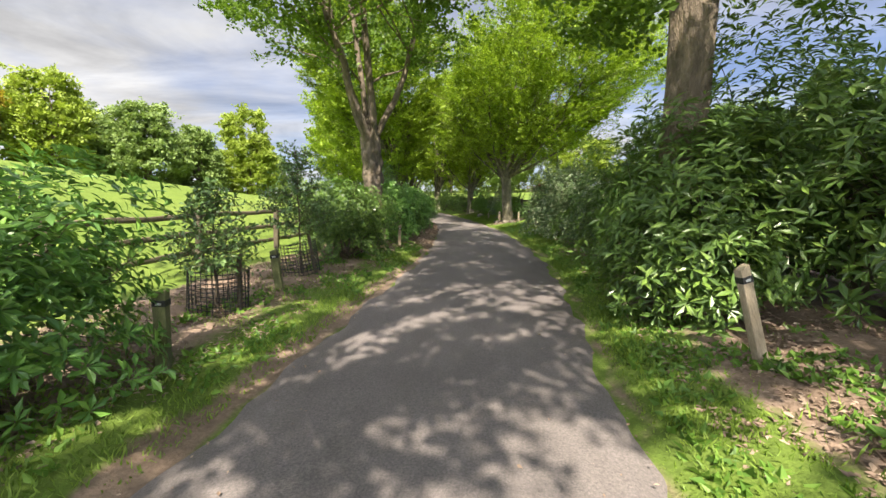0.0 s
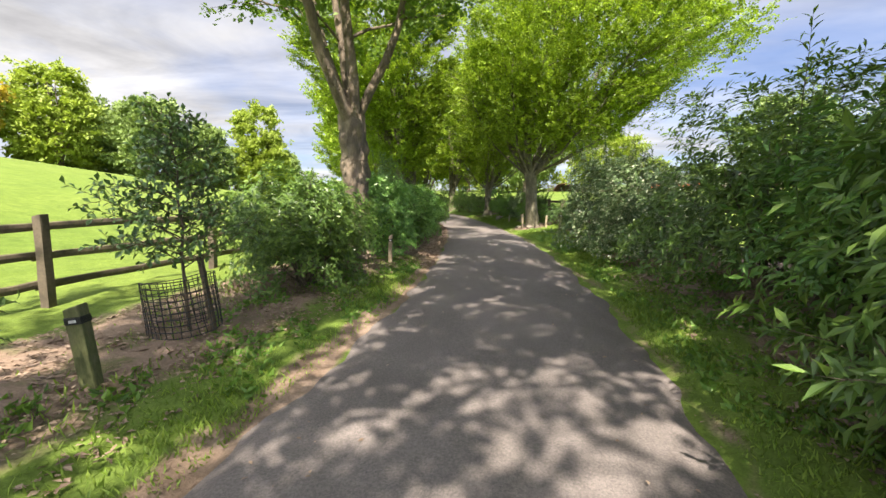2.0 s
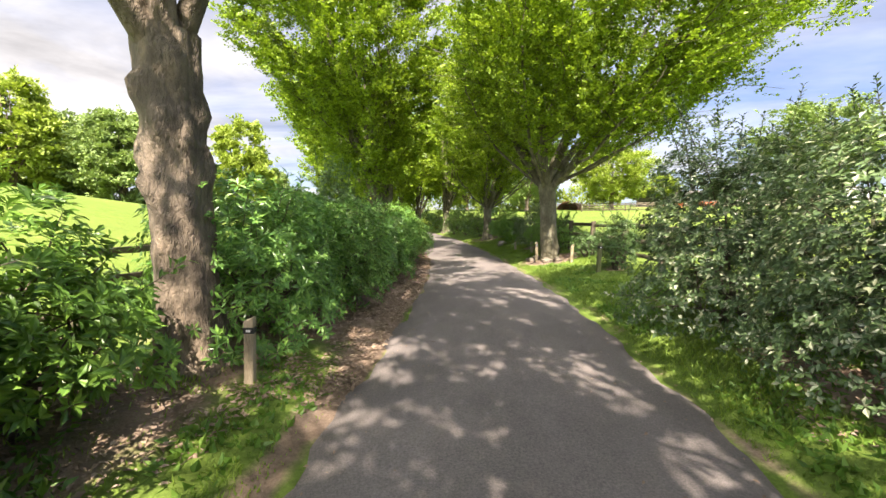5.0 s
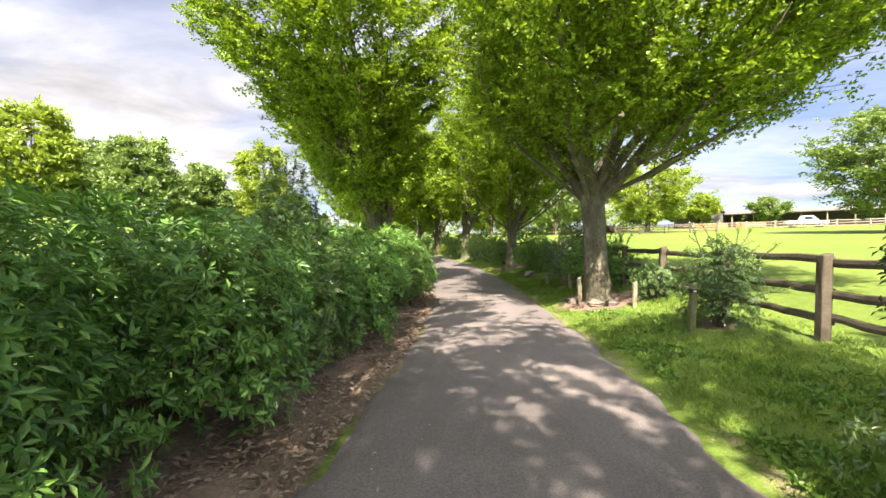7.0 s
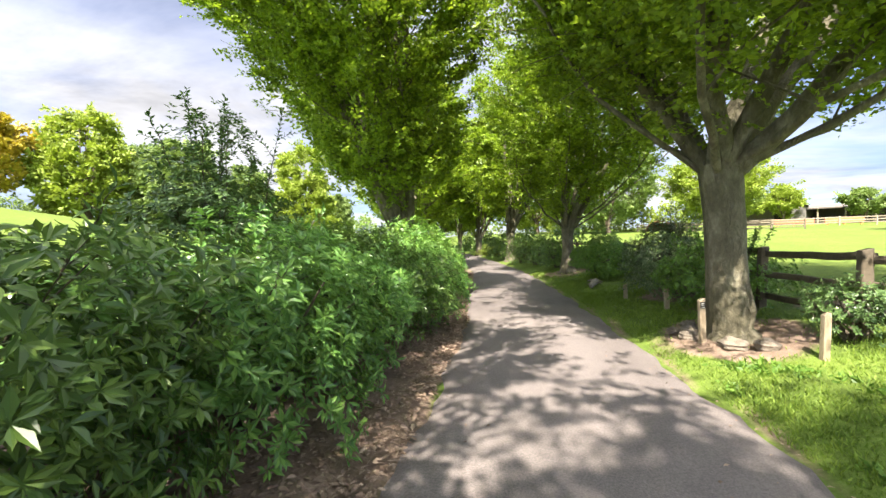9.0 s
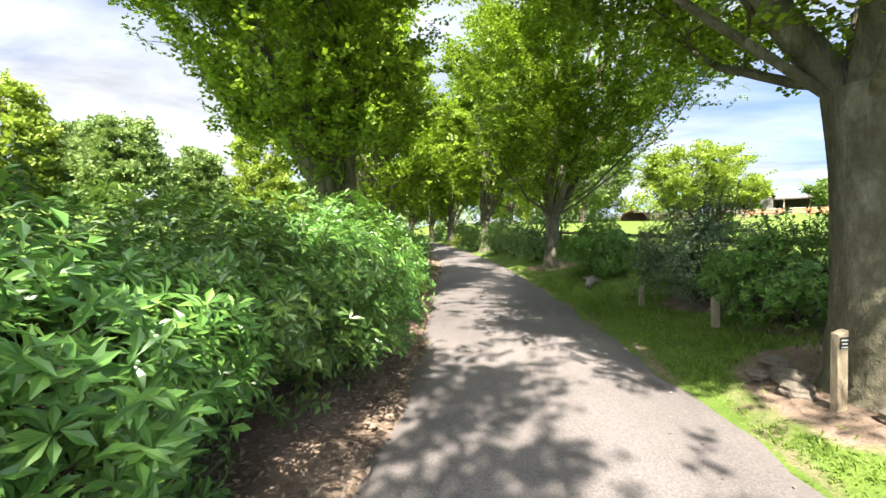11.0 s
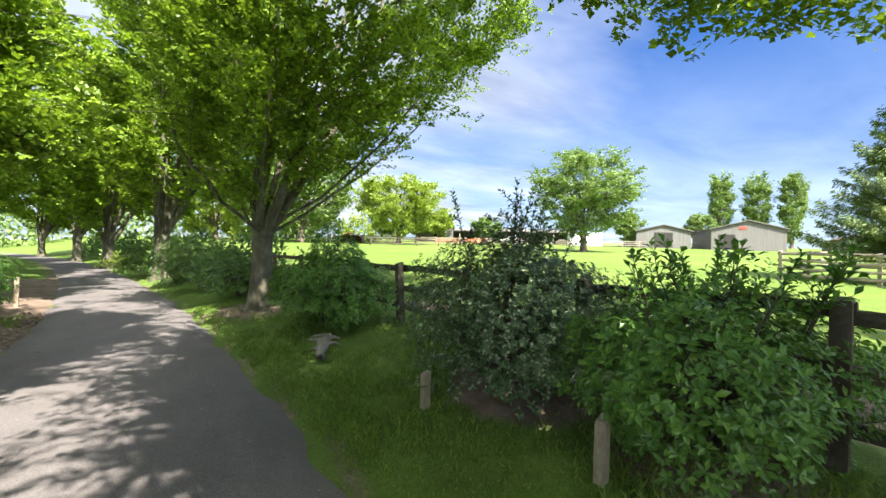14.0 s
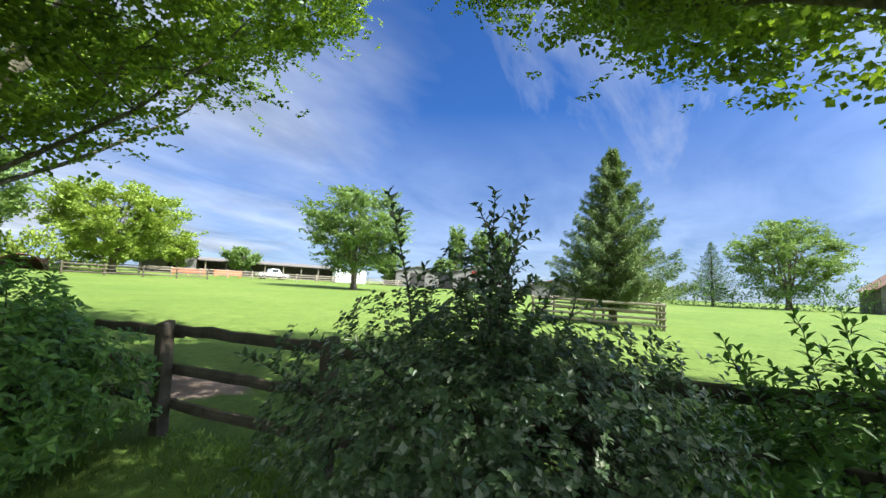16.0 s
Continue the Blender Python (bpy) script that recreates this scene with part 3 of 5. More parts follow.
def tree(name, x, y, mat, bark, label, fork=2.6, top=13.0, trunk=0.27, limbs=9, reach=4.6, off=(0, 0), low=2.6, widest=0.5, leaf=0.11,
         sprays=5200, per=11, seed=1, flare=1.7, group="", lean=(0, 0), hollow=0.5, spread=0.6, flat=0.4, category="tree", twigs=5, bare=0.0, low_limbs=False, burls=(), extra=(), boughs=0, rise=0.75, plate=0.15, under=0.0):
    """A broadleaved tree: a flared trunk that forks into rising limbs with side branches, and a crown of leafy sprays held inside an
    uneven vase-shaped outline (low..top), widest at the given share of its height."""
    g = np.random.default_rng(seed)
    z0 = gz(x, y)
    e = thing(name, x, y, z0, label, category, group)
    fx, fy = lean

    def outline(s):
        """Crown radius at the share s of the crown's height."""
        s = np.clip(s, 0, 1)
        a = np.where(s < widest, (s / widest) ** 0.72, np.sqrt(np.clip(1 - ((s - widest) / (1 - widest)) ** 2, 0, 1)) * 0.94 + 0.06 * (1 - s))
        return reach * np.clip(0.13 + 0.87 * a, 0, 1)

    # trunk
    rings = 26 if burls else 14
    tz = np.concatenate([[-0.15, 0.0, 0.12], np.linspace(0.35, fork + 0.05, rings - 3)])
    tr = trunk * np.interp(tz, [-0.15, 0.0, 0.12, 0.35, 0.8, 0.5 * fork, 0.8 * fork, fork], [flare * 1.1, flare, flare * 0.78, 1.18, 1.04, 1.0, 1.02, 1.12])
    tp = np.stack([fx * tz / fork + g.normal(0, 0.006, rings), fy * tz / fork + g.normal(0, 0.006, rings), tz], 1)
    V, F = tubes([(tp, tr)], 28 if burls else 20)
    ang = np.arctan2(V[:, 1], V[:, 0])
    k = 1 + (0.09 * np.sin(ang * 5 + seed) + 0.05 * np.sin(ang * 9 + V[:, 2] * 1.5)) * np.where(V[:, 2] < 0.4, 1.6, 0.8)
    for bz, ba, bs in burls:
        da = (ang - ba + math.pi) % (2 * math.pi) - math.pi
        k = k + 1.35 * bs * np.exp(-(da / 0.42) ** 2 - ((V[:, 2] - bz) / 0.14) ** 2)
    axis_xy = np.stack([fx * V[:, 2] / fork, fy * V[:, 2] / fork], 1)
    V[:, :2] = axis_xy + (V[:, :2] - axis_xy) * k[:, None]
    paths, thin, fine = [], [], []
    tips = []
    for j in range(limbs):
        a = 6.283 * (j + 0.6 * g.random()) / limbs
        s = 0.55 + 0.42 * g.random() if j % 2 or not low_limbs else 0.2 + 0.3 * g.random()
        rr = outline(s) * (spread * (0.45 + 0.6 * g.random()) if j % 2 or not low_limbs else 0.9)
        end = np.array([off[0] * s + math.cos(a) * rr, off[1] * s + math.sin(a) * rr, low + (top - low) * s])
        start = np.array([fx + math.cos(a) * trunk * 0.5, fy + math.sin(a) * trunk * 0.5, fork - 0.15 + 0.25 * g.random()])
        p = bend(start, end, (math.cos(a) * rr * 0.30, math.sin(a) * rr * 0.30, -0.02 * top), 10, 0.03 * reach / 4)
        r0 = trunk * (0.32 + 0.22 * g.random()) * (0.36 if low_limbs and j % 2 == 0 else 1)
        paths.append((p, r0 * (1 - np.linspace(0, 1, 10)) ** 0.8 + 0.012))
        for q in range(twigs):
            m = 2 + int(g.random() * 7)
            b = a + g.normal(0, 0.9)
            s2 = np.clip((p[m, 2] - low) / (top - low) + 0.12 + 0.12 * g.random(), 0.04, 0.98)
            ro = outline(s2) * (0.72 + 0.3 * g.random())
            end2 = np.array([off[0] * s2 + math.cos(b) * ro, off[1] * s2 + math.sin(b) * ro, low + (top - low) * s2])
            p2 = bend(p[m], end2, (0, 0, 0.3), 7, 0.03)
            thin.append((p2, (r0 * 0.35) * (1 - m / 14) * (1 - np.linspace(0, 1, 7)) ** 0.9 + 0.006))
            tips.append(p2)
            for w in range(3 if sprays > 3000 else 1):
                n3 = 2 + int(g.random() * 4)
                d3 = unit((p2[n3] - np.array([0, 0, p2[n3][2] - 0.6])) * np.array([1, 1, 0.0]) + g.normal(0, 0.6, 3) + np.array([0, 0, 0.4]))
                p3 = bend(p2[n3], p2[n3] + d3 * reach * (0.2 + 0.2 * g.random()), (0, 0, 0.1), 5, 0.02)
                fine.append((p3, np.linspace(0.014, 0.004, 5)))
                tips.append(p3)
    for ex, ey, ez, er in extra:
        p = bend((fx, fy, fork - 0.2), (ex, ey, ez), (ex * 0.12, ey * 0.12, -0.15), 10, 0.02)
        paths.append((p, er * (1 - np.linspace(0, 1, 10)) ** 0.7 + 0.015))
        for q in range(5):
            e2 = p[4 + q] + np.array([g.normal(0, 0.9), g.normal(0, 0.9), 0.7 * g.random()])
            p2 = bend(p[4 + q], e2, (0, 0, 0.15), 7, 0.02)
            thin.append((p2, np.linspace(er * 0.3, 0.006, 7)))
            tips.append(p2)
    for group_paths, k in ((paths, 8), (thin, 5), (fine, 3)):
        V2, F2 = tubes(group_paths, k)
        V, F = np.concatenate([V, V2]), np.concatenate([F, F2 + len(V)])
    link_mesh("trunk", faces_mesh("trunk", V, F, True), bark, e)
    # boughs: plates of leafy sprays that rise outwards, with gaps of shade between them
    nb = boughs or max(60, sprays // 26)
    s = g.random(nb * 4)
    s = s[g.random(nb * 4) < (outline(s) / reach) ** 1.3 + 0.05][:nb]
    a = g.random(len(s)) * 6.283
    u = np.stack([np.cos(a), np.sin(a), s * 2 - 1], 1)
    ro = outline(s) * lumpy(u, seed, 0.16) * (1 - hollow * g.random(len(s)) ** 1.5)
    heart = np.stack([off[0] * s + np.cos(a) * ro, off[1] * s + np.sin(a) * ro, low + (top - low) * s], 1)
    way = unit(np.stack([np.cos(a), np.sin(a), np.full(len(s), rise)], 1) + g.normal(0, 0.22, (len(s), 3)))
    upper = unit(np.cross(np.cross(way, UP[None] + g.normal(0, 0.25, way.shape)), way))
    across = np.cross(way, upper)
    ns = int(sprays * 0.85 / len(s))
    size = (plate * reach * (0.65 + 0.7 * g.random(len(s))))[:, None, None]
    q = g.normal(0, 1, (len(s), ns, 3))
    c = heart[:, None] + size * (way[:, None] * q[..., :1] * 0.62 + across[:, None] * q[..., 1:2] * 0.5 + upper[:, None] * q[..., 2:] * 0.17)
    c, axis = c.reshape(-1, 3), np.repeat(way, ns, 0)
    keep = g.random(len(c)) > bare
    c, axis = c[keep], axis[keep]
    along = np.concatenate(tips)
    pick = along[g.integers(len(along), size=sprays // 5)] + g.normal(0, 0.14 * reach / 4, (sprays // 5, 3))
    pick = pick[pick[:, 2] > low * 0.9]
    out = unit(np.stack([pick[:, 0] - off[0] * 0.5, pick[:, 1] - off[1] * 0.5, np.full(len(pick), 0.32 * reach)], 1))
    c, axis = np.concatenate([c, pick]), np.concatenate([axis, out])
    clear = c[:, 2] > low + under * np.hypot(c[:, 0], c[:, 1]) + g.normal(0, 0.15, len(c))
    c, axis = c[clear], axis[clear]
    axis = unit(axis + g.normal(0, 0.32, c.shape))
    n0 = unit(np.cross(np.cross(axis, UP[None] + g.normal(0, flat, c.shape)), axis))
    side = np.cross(axis, n0)
    t = (np.arange(per) / per)[None, :, None]
    sgn = np.where(np.arange(per) % 2 == 0, 1.0, -1.0)[None, :, None]
    length = leaf * per * 0.42 * (0.7 + 0.6 * g.random((len(c), 1, 1)))
    p = c[:, None] + axis[:, None] * (t - 0.4) * length - UP * 0.22 * length * t * t
    p = (p + g.normal(0, leaf * 0.18, p.shape)).reshape(-1, 3)
    d = unit(axis[:, None] * 0.6 + side[:, None] * sgn + g.normal(0, 0.25, (len(c), per, 3))).reshape(-1, 3)
    nn = unit(np.repeat(n0, per, 0) + g.normal(0, 0.4, d.shape))
    L = leaf * (0.7 + 0.6 * g.random(len(p)))
    V, F = leaf_arrays(p, d, nn, L, L * 0.82, False, 0.12)
    link_mesh("crown", faces_mesh("crown", V, F), mat, e)
    return e


def conifer(name, x, y, top, reach, label, seed, needles=34000, mat=M_CEDAR, low=0.7):
    """A conifer with tiers of drooping boughs that carry hanging needle sprays."""
    g = np.random.default_rng(seed)
    e = thing(name, x, y, gz(x, y), label, "tree")
    zz = np.linspace(-0.1, top, 14)
    paths = [(np.stack([g.normal(0, 0.02, 14), g.normal(0, 0.02, 14), zz], 1), 0.022 * top * (1 - zz / (top * 1.02)).clip(0.02) + 0.01)]
    P, D = [], []
    boughs = 190
    for k in range(boughs):
        s = (k + g.random()) / boughs
        z = low + (top - low) * s
        a = k * 2.4 + g.normal(0, 0.3)
        ro = reach * (1 - s) ** 0.85 * (0.65 + 0.5 * g.random()) + 0.08
        end = np.array([math.cos(a) * ro, math.sin(a) * ro, z + 0.30 * ro])
        p = bend((0, 0, z), end, (0, 0, -0.10 * ro), 8, 0.02)
        paths.append((p, np.linspace(0.035 * (1 - s) + 0.012, 0.006, 8)))
        m = int(needles / boughs * (0.25 + 1.5 * (1 - s)))
        t = g.random(m) ** 0.7
        idx = np.clip((t * 7).astype(int), 0, 6)
        q = p[idx] + (p[idx + 1] - p[idx]) * ((t * 7) % 1)[:, None]
        w = 0.26 * ro * (1 - t) + 0.07
        sidev = np.array([-math.sin(a), math.cos(a), 0])
        q = q + sidev * (g.uniform(-1, 1, m) * w)[:, None] + UP * g.normal(-0.07, 0.09, m)[:, None]
        P.append(q)
        D.append(unit(np.array([math.cos(a), math.sin(a), -0.25]) + g.normal(0, 0.5, (m, 3))))
    V, F = tubes(paths, 6)
    link_mesh("trunk", faces_mesh("trunk", V, F, True), M_TWIG, e)
    P, D = np.concatenate(P), np.concatenate(D)
    L = top * 0.017 * (0.7 + 0.6 * g.random(len(P)))
    V, F = leaf_arrays(P, D, unit(UP + g.normal(0, 0.4, P.shape)), L, L * 0.33, False, 0.15)
    link_mesh("crown", faces_mesh("crown", V, F), mat, e)
    return e


def hedgerow(name, x0, y0, x1, y1, h, w, mat, label, n, leaf, seed):
    """A long uneven hedge of loose leaves, from one end to the other."""
    g = np.random.default_rng(seed)
    mx, my = (x0 + x1) / 2, (y0 + y1) / 2
    e = thing(name, mx, my, gz(mx, my), label, "hedge")
    t, a = g.random(n), g.random(n) * math.pi
    hh = h * (1 + 0.25 * np.sin(t * 37) + 0.15 * np.sin(t * 91 + 2))
    d = np.array([x1 - x0, y1 - y0])
    d = d / np.hypot(*d)
    r = 0.75 + 0.3 * g.random(n)
    lat = np.cos(a) * w * r
    px, py = x0 + (x1 - x0) * t - d[1] * lat, y0 + (y1 - y0) * t + d[0] * lat
    P = np.stack([px - mx, py - my, ground_z(px, py) - gz(mx, my) + np.sin(a) * hh * r], 1)
    D = unit(g.normal(size=(n, 3)) + np.array([0, 0, 0.4]))
    L = leaf * (0.7 + 0.6 * g.random(n))
    V, F = leaf_arrays(P, D, unit(g.normal(size=(n, 3)) + UP), L, L * 0.7)
    link_mesh("foliage", faces_mesh("foliage", V, F), mat, e)
    k = max(4, int(n / 600))
    paths = []
    for q in range(k):
        tq = (q + 0.5) / k
        bx, by = x0 + (x1 - x0) * tq - mx, y0 + (y1 - y0) * tq - my
        bz = gz(bx + mx, by + my) - gz(mx, my)
        paths.append((bend((bx, by, bz - 0.1), (bx + g.normal(0, 0.2), by + g.normal(0, 0.2), bz + h * 0.8), (0, 0, 0), 5, 0.03), np.linspace(0.05, 0.02, 5)))
    V, F = tubes(paths, 5)
    tagged(link_mesh("branching_stem", faces_mesh("branching_stem", V, F, True), M_TWIG, e), "thin brown stems inside the hedge", kind="stuff")
    return e


AVENUE = "avenue trees"
HB = "mature hornbeam with smooth grey rising limbs and fresh green leaves"
# the bare-stemmed tree with fluted bark, and the avenue behind it
tree("tree", -2.03, 12.1, M_BROADLEAF, M_BARK, "tall tree with fluted scarred bark under a thin crown", fork=3.1, top=11.5, trunk=0.25, limbs=6,
     reach=4.8, off=(-1.3, -1.0), low=4.6, widest=0.4, leaf=0.12, sprays=2900, seed=11, lean=(-0.12, 0.05), hollow=0.6, group=AVENUE, spread=0.55, flare=1.5, bare=0.1, 
     burls=((1.75, -2.3, 0.34), (1.60, -1.0, 0.30), (2.02, -2.7, 0.3), (2.15, -0.7, 0.26), (2.3, -1.7, 0.28), (2.6, -2.5, 0.36), (2.85, -1.2, 0.32), (1.3, -1.5, 0.2), (2.45, 0.3, 0.25), (1.9, 0.5, 0.22)))
tree("tree", 3.0, 5.1, M_BROADLEAF, M_BARK, "tall tree whose trunk rises out of the rhododendrons", fork=4.2, top=14, trunk=0.24, limbs=7, reach=4.9, off=(-0.3, 0.2),
     low=3.3, widest=0.4, leaf=0.11, sprays=4800, seed=12, group=AVENUE, hollow=0.6)
# unseen tree behind the start, inferred from the dapples and added to cast them
tree("tree", -3.4, -1.6, M_BROADLEAF, M_BARK, "unseen avenue tree added to dapple the start of the lane", fork=4.0, top=13, trunk=0.25, limbs=7, reach=4.4, off=(2.9, 0.0),
     low=4.6, widest=0.45, leaf=0.13, sprays=2200, seed=13, group=AVENUE, hollow=0.6, bare=0.1)
# out of view, added only to keep the sun off the rhododendrons
tree("tree", 5.0, -2.9, M_BROADLEAF, M_BARK, "unseen avenue tree added to shade the rhododendrons", fork=4.0, top=13, trunk=0.25, limbs=7, reach=4.2, off=(0.4, 0.0),
     low=4.2, widest=0.45, leaf=0.15, sprays=1900, seed=14, group=AVENUE, hollow=0.6)
tree("hornbeam", 3.38, 20.98, M_HORNBEAM, M_BARK_SMOOTH, HB, fork=2.3, top=11.2, trunk=0.24, limbs=13, reach=5.1, off=(3.4, 0.4), low=2.7, widest=0.5, leaf=0.078, sprays=26000, seed=21, per=10, boughs=430, plate=0.15, under=0.25, hollow=0.45, flare=1.4, lean=(-0.12, 0), extra=((-2.3, 0.4, 6.2, 0.10), (-0.9, -1.6, 7.0, 0.13), (-1.6, 1.8, 6.8, 0.09)), spread=0.75, low_limbs=True, group=AVENUE)
tree("hornbeam", -2.5, 24.7, M_HORNBEAM, M_BARK_SMOOTH, HB, fork=1.5, top=13, trunk=0.26, limbs=12, reach=3.6, off=(-2.1, -2.4), low=2.2, widest=0.5, leaf=0.085, sprays=16000, per=10, boughs=280, under=0.28, hollow=0.45, seed=22, group=AVENUE)
tree("hornbeam", 2.15, 31.4, M_HORNBEAM, M_BARK_SMOOTH, HB, fork=1.7, top=12.5, trunk=0.21, low_limbs=True, limbs=12, reach=4.7, off=(3.1, 0), low=2.3, widest=0.5, leaf=0.088, sprays=16000, per=10, boughs=280, under=0.28, hollow=0.45, seed=23, group=AVENUE)
for k, (tx, ty) in enumerate(((-4.9, 35.0), (-0.6, 41.5), (-7.6, 45.5), (-4.0, 51.5), (-11.5, 56.0), (-7.6, 62.0), (-16.0, 67.0), (-12.5, 73.0))):
    tree("hornbeam", tx, ty, M_HORNBEAM, M_BARK_SMOOTH, HB, fork=1.6 + 0.2 * (k % 3), top=12.5 + (k % 3), trunk=0.25, limbs=10, reach=4.6,
         off=(2.4 if k % 2 else -2.4, 0), low=2.3, leaf=0.17 if k < 3 else 0.28, sprays=4600 if k < 3 else 1800, boughs=150, under=0.25, per=9, seed=30 + k, group=AVENUE, twigs=4)

RH = "rhododendron shrub with whorls of leathery leaves"
# meadow side
shrub("rhododendron", -3.1, 2.55, 0.88, 1.75, M_RHODO, "evergreen shrub with glossy light green leaves beside the verge", 0.11, 1000, 8, seed=41, group="verge shrubs")
shrub("holly_bush", -2.3, 9.4, 1.1, 1.75, M_RHODO_DARK, "dark evergreen bush spreading over leaf litter", 0.088, 2300, 7, rich=0, seed=42, wide=0.4, group="verge shrubs")
shrub("laurel_bush", -2.4, 10.85, 0.8, 1.5, M_LAUREL, "light green laurel beside the scarred tree", 0.10, 950, 8, seed=57, group="verge shrubs")
sapling(-2.82, 4.85, 1.5, 0.95, M_HOLLY, "young bushy holly growing out of a mesh guard", 0.075, 40, 43, 0.28)
sapling(-2.58, 7.15, 2.2, 1.05, M_HOLLY, "slender young holly with level branches in a mesh guard", 0.075, 50, 44, 0.3, (-0.02, 0))
hedge = [(-1.9, 13.2, 1.15, 1.85), (-1.75, 14.7, 1.1, 1.8), (-1.9, 16.1, 1.15, 1.75), (-1.75, 17.5, 1.15, 1.7), (-1.8, 18.9, 1.15, 1.6), (-1.9, 20.3, 1.2, 1.65), (-1.75, 21.6, 1.1, 1.6),
         (-1.95, 23.0, 1.1, 1.75), (-2.2, 24.6, 1.1, 1.75), (-2.5, 26.3, 1.1, 1.65), (-2.75, 27.9, 1.1, 1.5), (-2.8, 29.4, 1.0, 1.35), (-3.1, 31.2, 1.0, 1.3), (-3.5, 33.2, 1.0, 1.3)]
for k, (hx, hy, hr, hh) in enumerate(hedge):
    shrub("rhododendron", hx + (0.12 if 2 < k < 9 else 0), hy, hr, hh, (M_RHODO, M_RHODO, M_RHODO_DARK)[k % 3] if k < 6 else (M_RHODO, M_LAUREL)[k % 2], RH, 0.087, 1750 if k < 9 else 700, 9, seed=60 + k, rich=4 if 2 < k < 8 else 0, wide=0.34,
          group="rhododendron hedge", lump=0.2)
for k, (hx, hy, hh) in enumerate(((-3.4, 15.0, 1.7), (-3.3, 21.5, 1.75), (-3.6, 24.0, 1.8))):
    shrub("rhododendron", hx, hy, 1.2, hh, M_RHODO_DARK, RH, 0.15, 420, 6, seed=90 + k, group="rhododendron hedge", rich=0)
shrub("holly_tree", -2.6, 18.5, 0.95, 2.6, M_HOLLY, "tall dark holly standing above the hedge", 0.065, 2600, 6, rich=0, seed=45, shoots=6, wide=0.5, taper=0.35, arms=20)
# paddock side
shrub("rhododendron", 4.2, 5.1, 1.55, 3.2, M_RHODO_DARK, RH, 0.15, 1500, 7, seed=46, wide=0.29, group="verge shrubs")
shrub("rhododendron", 3.0, 4.75, 0.95, 2.2, M_RHODO_DARK, RH, 0.15, 900, 7, seed=58, rich=4, wide=0.29, group="verge shrubs")
shrub("rhododendron", 2.62, 4.25, 0.72, 1.35, M_RHODO_DARK, RH, 0.14, 520, 7, seed=63, wide=0.29, base=0.05, group="verge shrubs")
shrub("rhododendron", 4.5, 3.7, 1.05, 2.3, M_RHODO_DARK, RH, 0.15, 800, 7, seed=59, wide=0.29, group="verge shrubs")
shrub("rhododendron", 3.75, 6.6, 0.85, 1.9, M_RHODO, RH, 0.14, 520, 7, seed=47, rich=4, wide=0.3, group="verge shrubs")
shrub("rhododendron", 4.35, 8.4, 1.45, 2.45, M_RHODO_DARK, RH, 0.12, 1900, 7, seed=48, wide=0.3, shoots=5, group="verge shrubs")
shrub("rhododendron", 5.6, 2.2, 1.5, 2.3, M_RHODO_DARK, RH, 0.15, 500, 7, seed=49, wide=0.3, group="verge shrubs")
shrub("holly_bush", 4.15, 11.4, 1.15, 1.9, M_HOLLY_PALE, "variegated holly with pale leaf edges", 0.056, 4600, 6, seed=50, shoots=6, wide=0.5, rich=0, group="verge shrubs")
shrub("holly_bush", 3.95, 13.4, 1.1, 2.3, M_HOLLY_PALE, "dense variegated holly beside the verge", 0.056, 4600, 6, seed=51, shoots=9, taper=0.3, arms=20, wide=0.5, rich=0, group="verge shrubs")
shrub("holly_bush", 4.3, 18.0, 0.5, 1.3, M_HOLLY, "small bushy holly beside a stake", 0.04, 1900, 6, seed=52, shoots=4, taper=0.4, arms=8, wide=0.5, rich=0, group="verge shrubs")
shrub("holly_bush", 4.35, 20.3, 0.5, 0.75, M_HOLLY, "small bushy holly beside a stake", 0.045, 620, 6, seed=53, wide=0.5, rich=0, group="verge shrubs")
shrub("holly_bush", 3.68, 24.45, 0.92, 1.6, M_HOLLY_PALE, "variegated holly with pale leaf edges and upright shoots", 0.036, 5600, 6, rich=0, seed=54, shoots=9, wide=0.6, taper=0.45, leader=2.05, arms=30, tip_leaf=0.055, group="verge shrubs")
shrub("holly_bush", 4.0, 22.8, 0.88, 1.15, M_LAUREL, "low spreading green shrub in front of the fence", 0.055, 1900, 6, seed=55, shoots=20, wide=0.5, arms=24, tip_leaf=0.072, group="verge shrubs")
shrub("laurel_bush", 2.98, 28.4, 0.92, 1.45, M_LAUREL, "rounded glossy laurel bush on the grass", 0.078, 1900, 7, seed=56, wide=0.42, group="verge shrubs")
for k, (hx, hy, hr, hh) in enumerate(((1.9, 33.6, 0.8, 1.2), (1.0, 36.2, 1.0, 1.4), (0.2, 39.0, 1.1, 1.5), (-1.2, 44.0, 1.1, 1.2), (-6.0, 37.5, 1.1, 1.4), (-7.0, 41.5, 1.1, 1.5), (-9.0, 48.0, 1.3, 1.6))):
    shrub("evergreen_bush", hx, hy, hr, hh, M_RHODO_DARK, "rounded dark evergreen bush at the lane's edge", 0.13, 380, 6, seed=110 + k, rich=0, group="far verge bushes")
shrub("evergreen_bush", -2.6, 49.0, 1.1, 0.8, M_FAR_LIME, "low yellow green bush at the lane's bend", 0.13, 380, 6, seed=120, rich=0, group="far verge bushes")

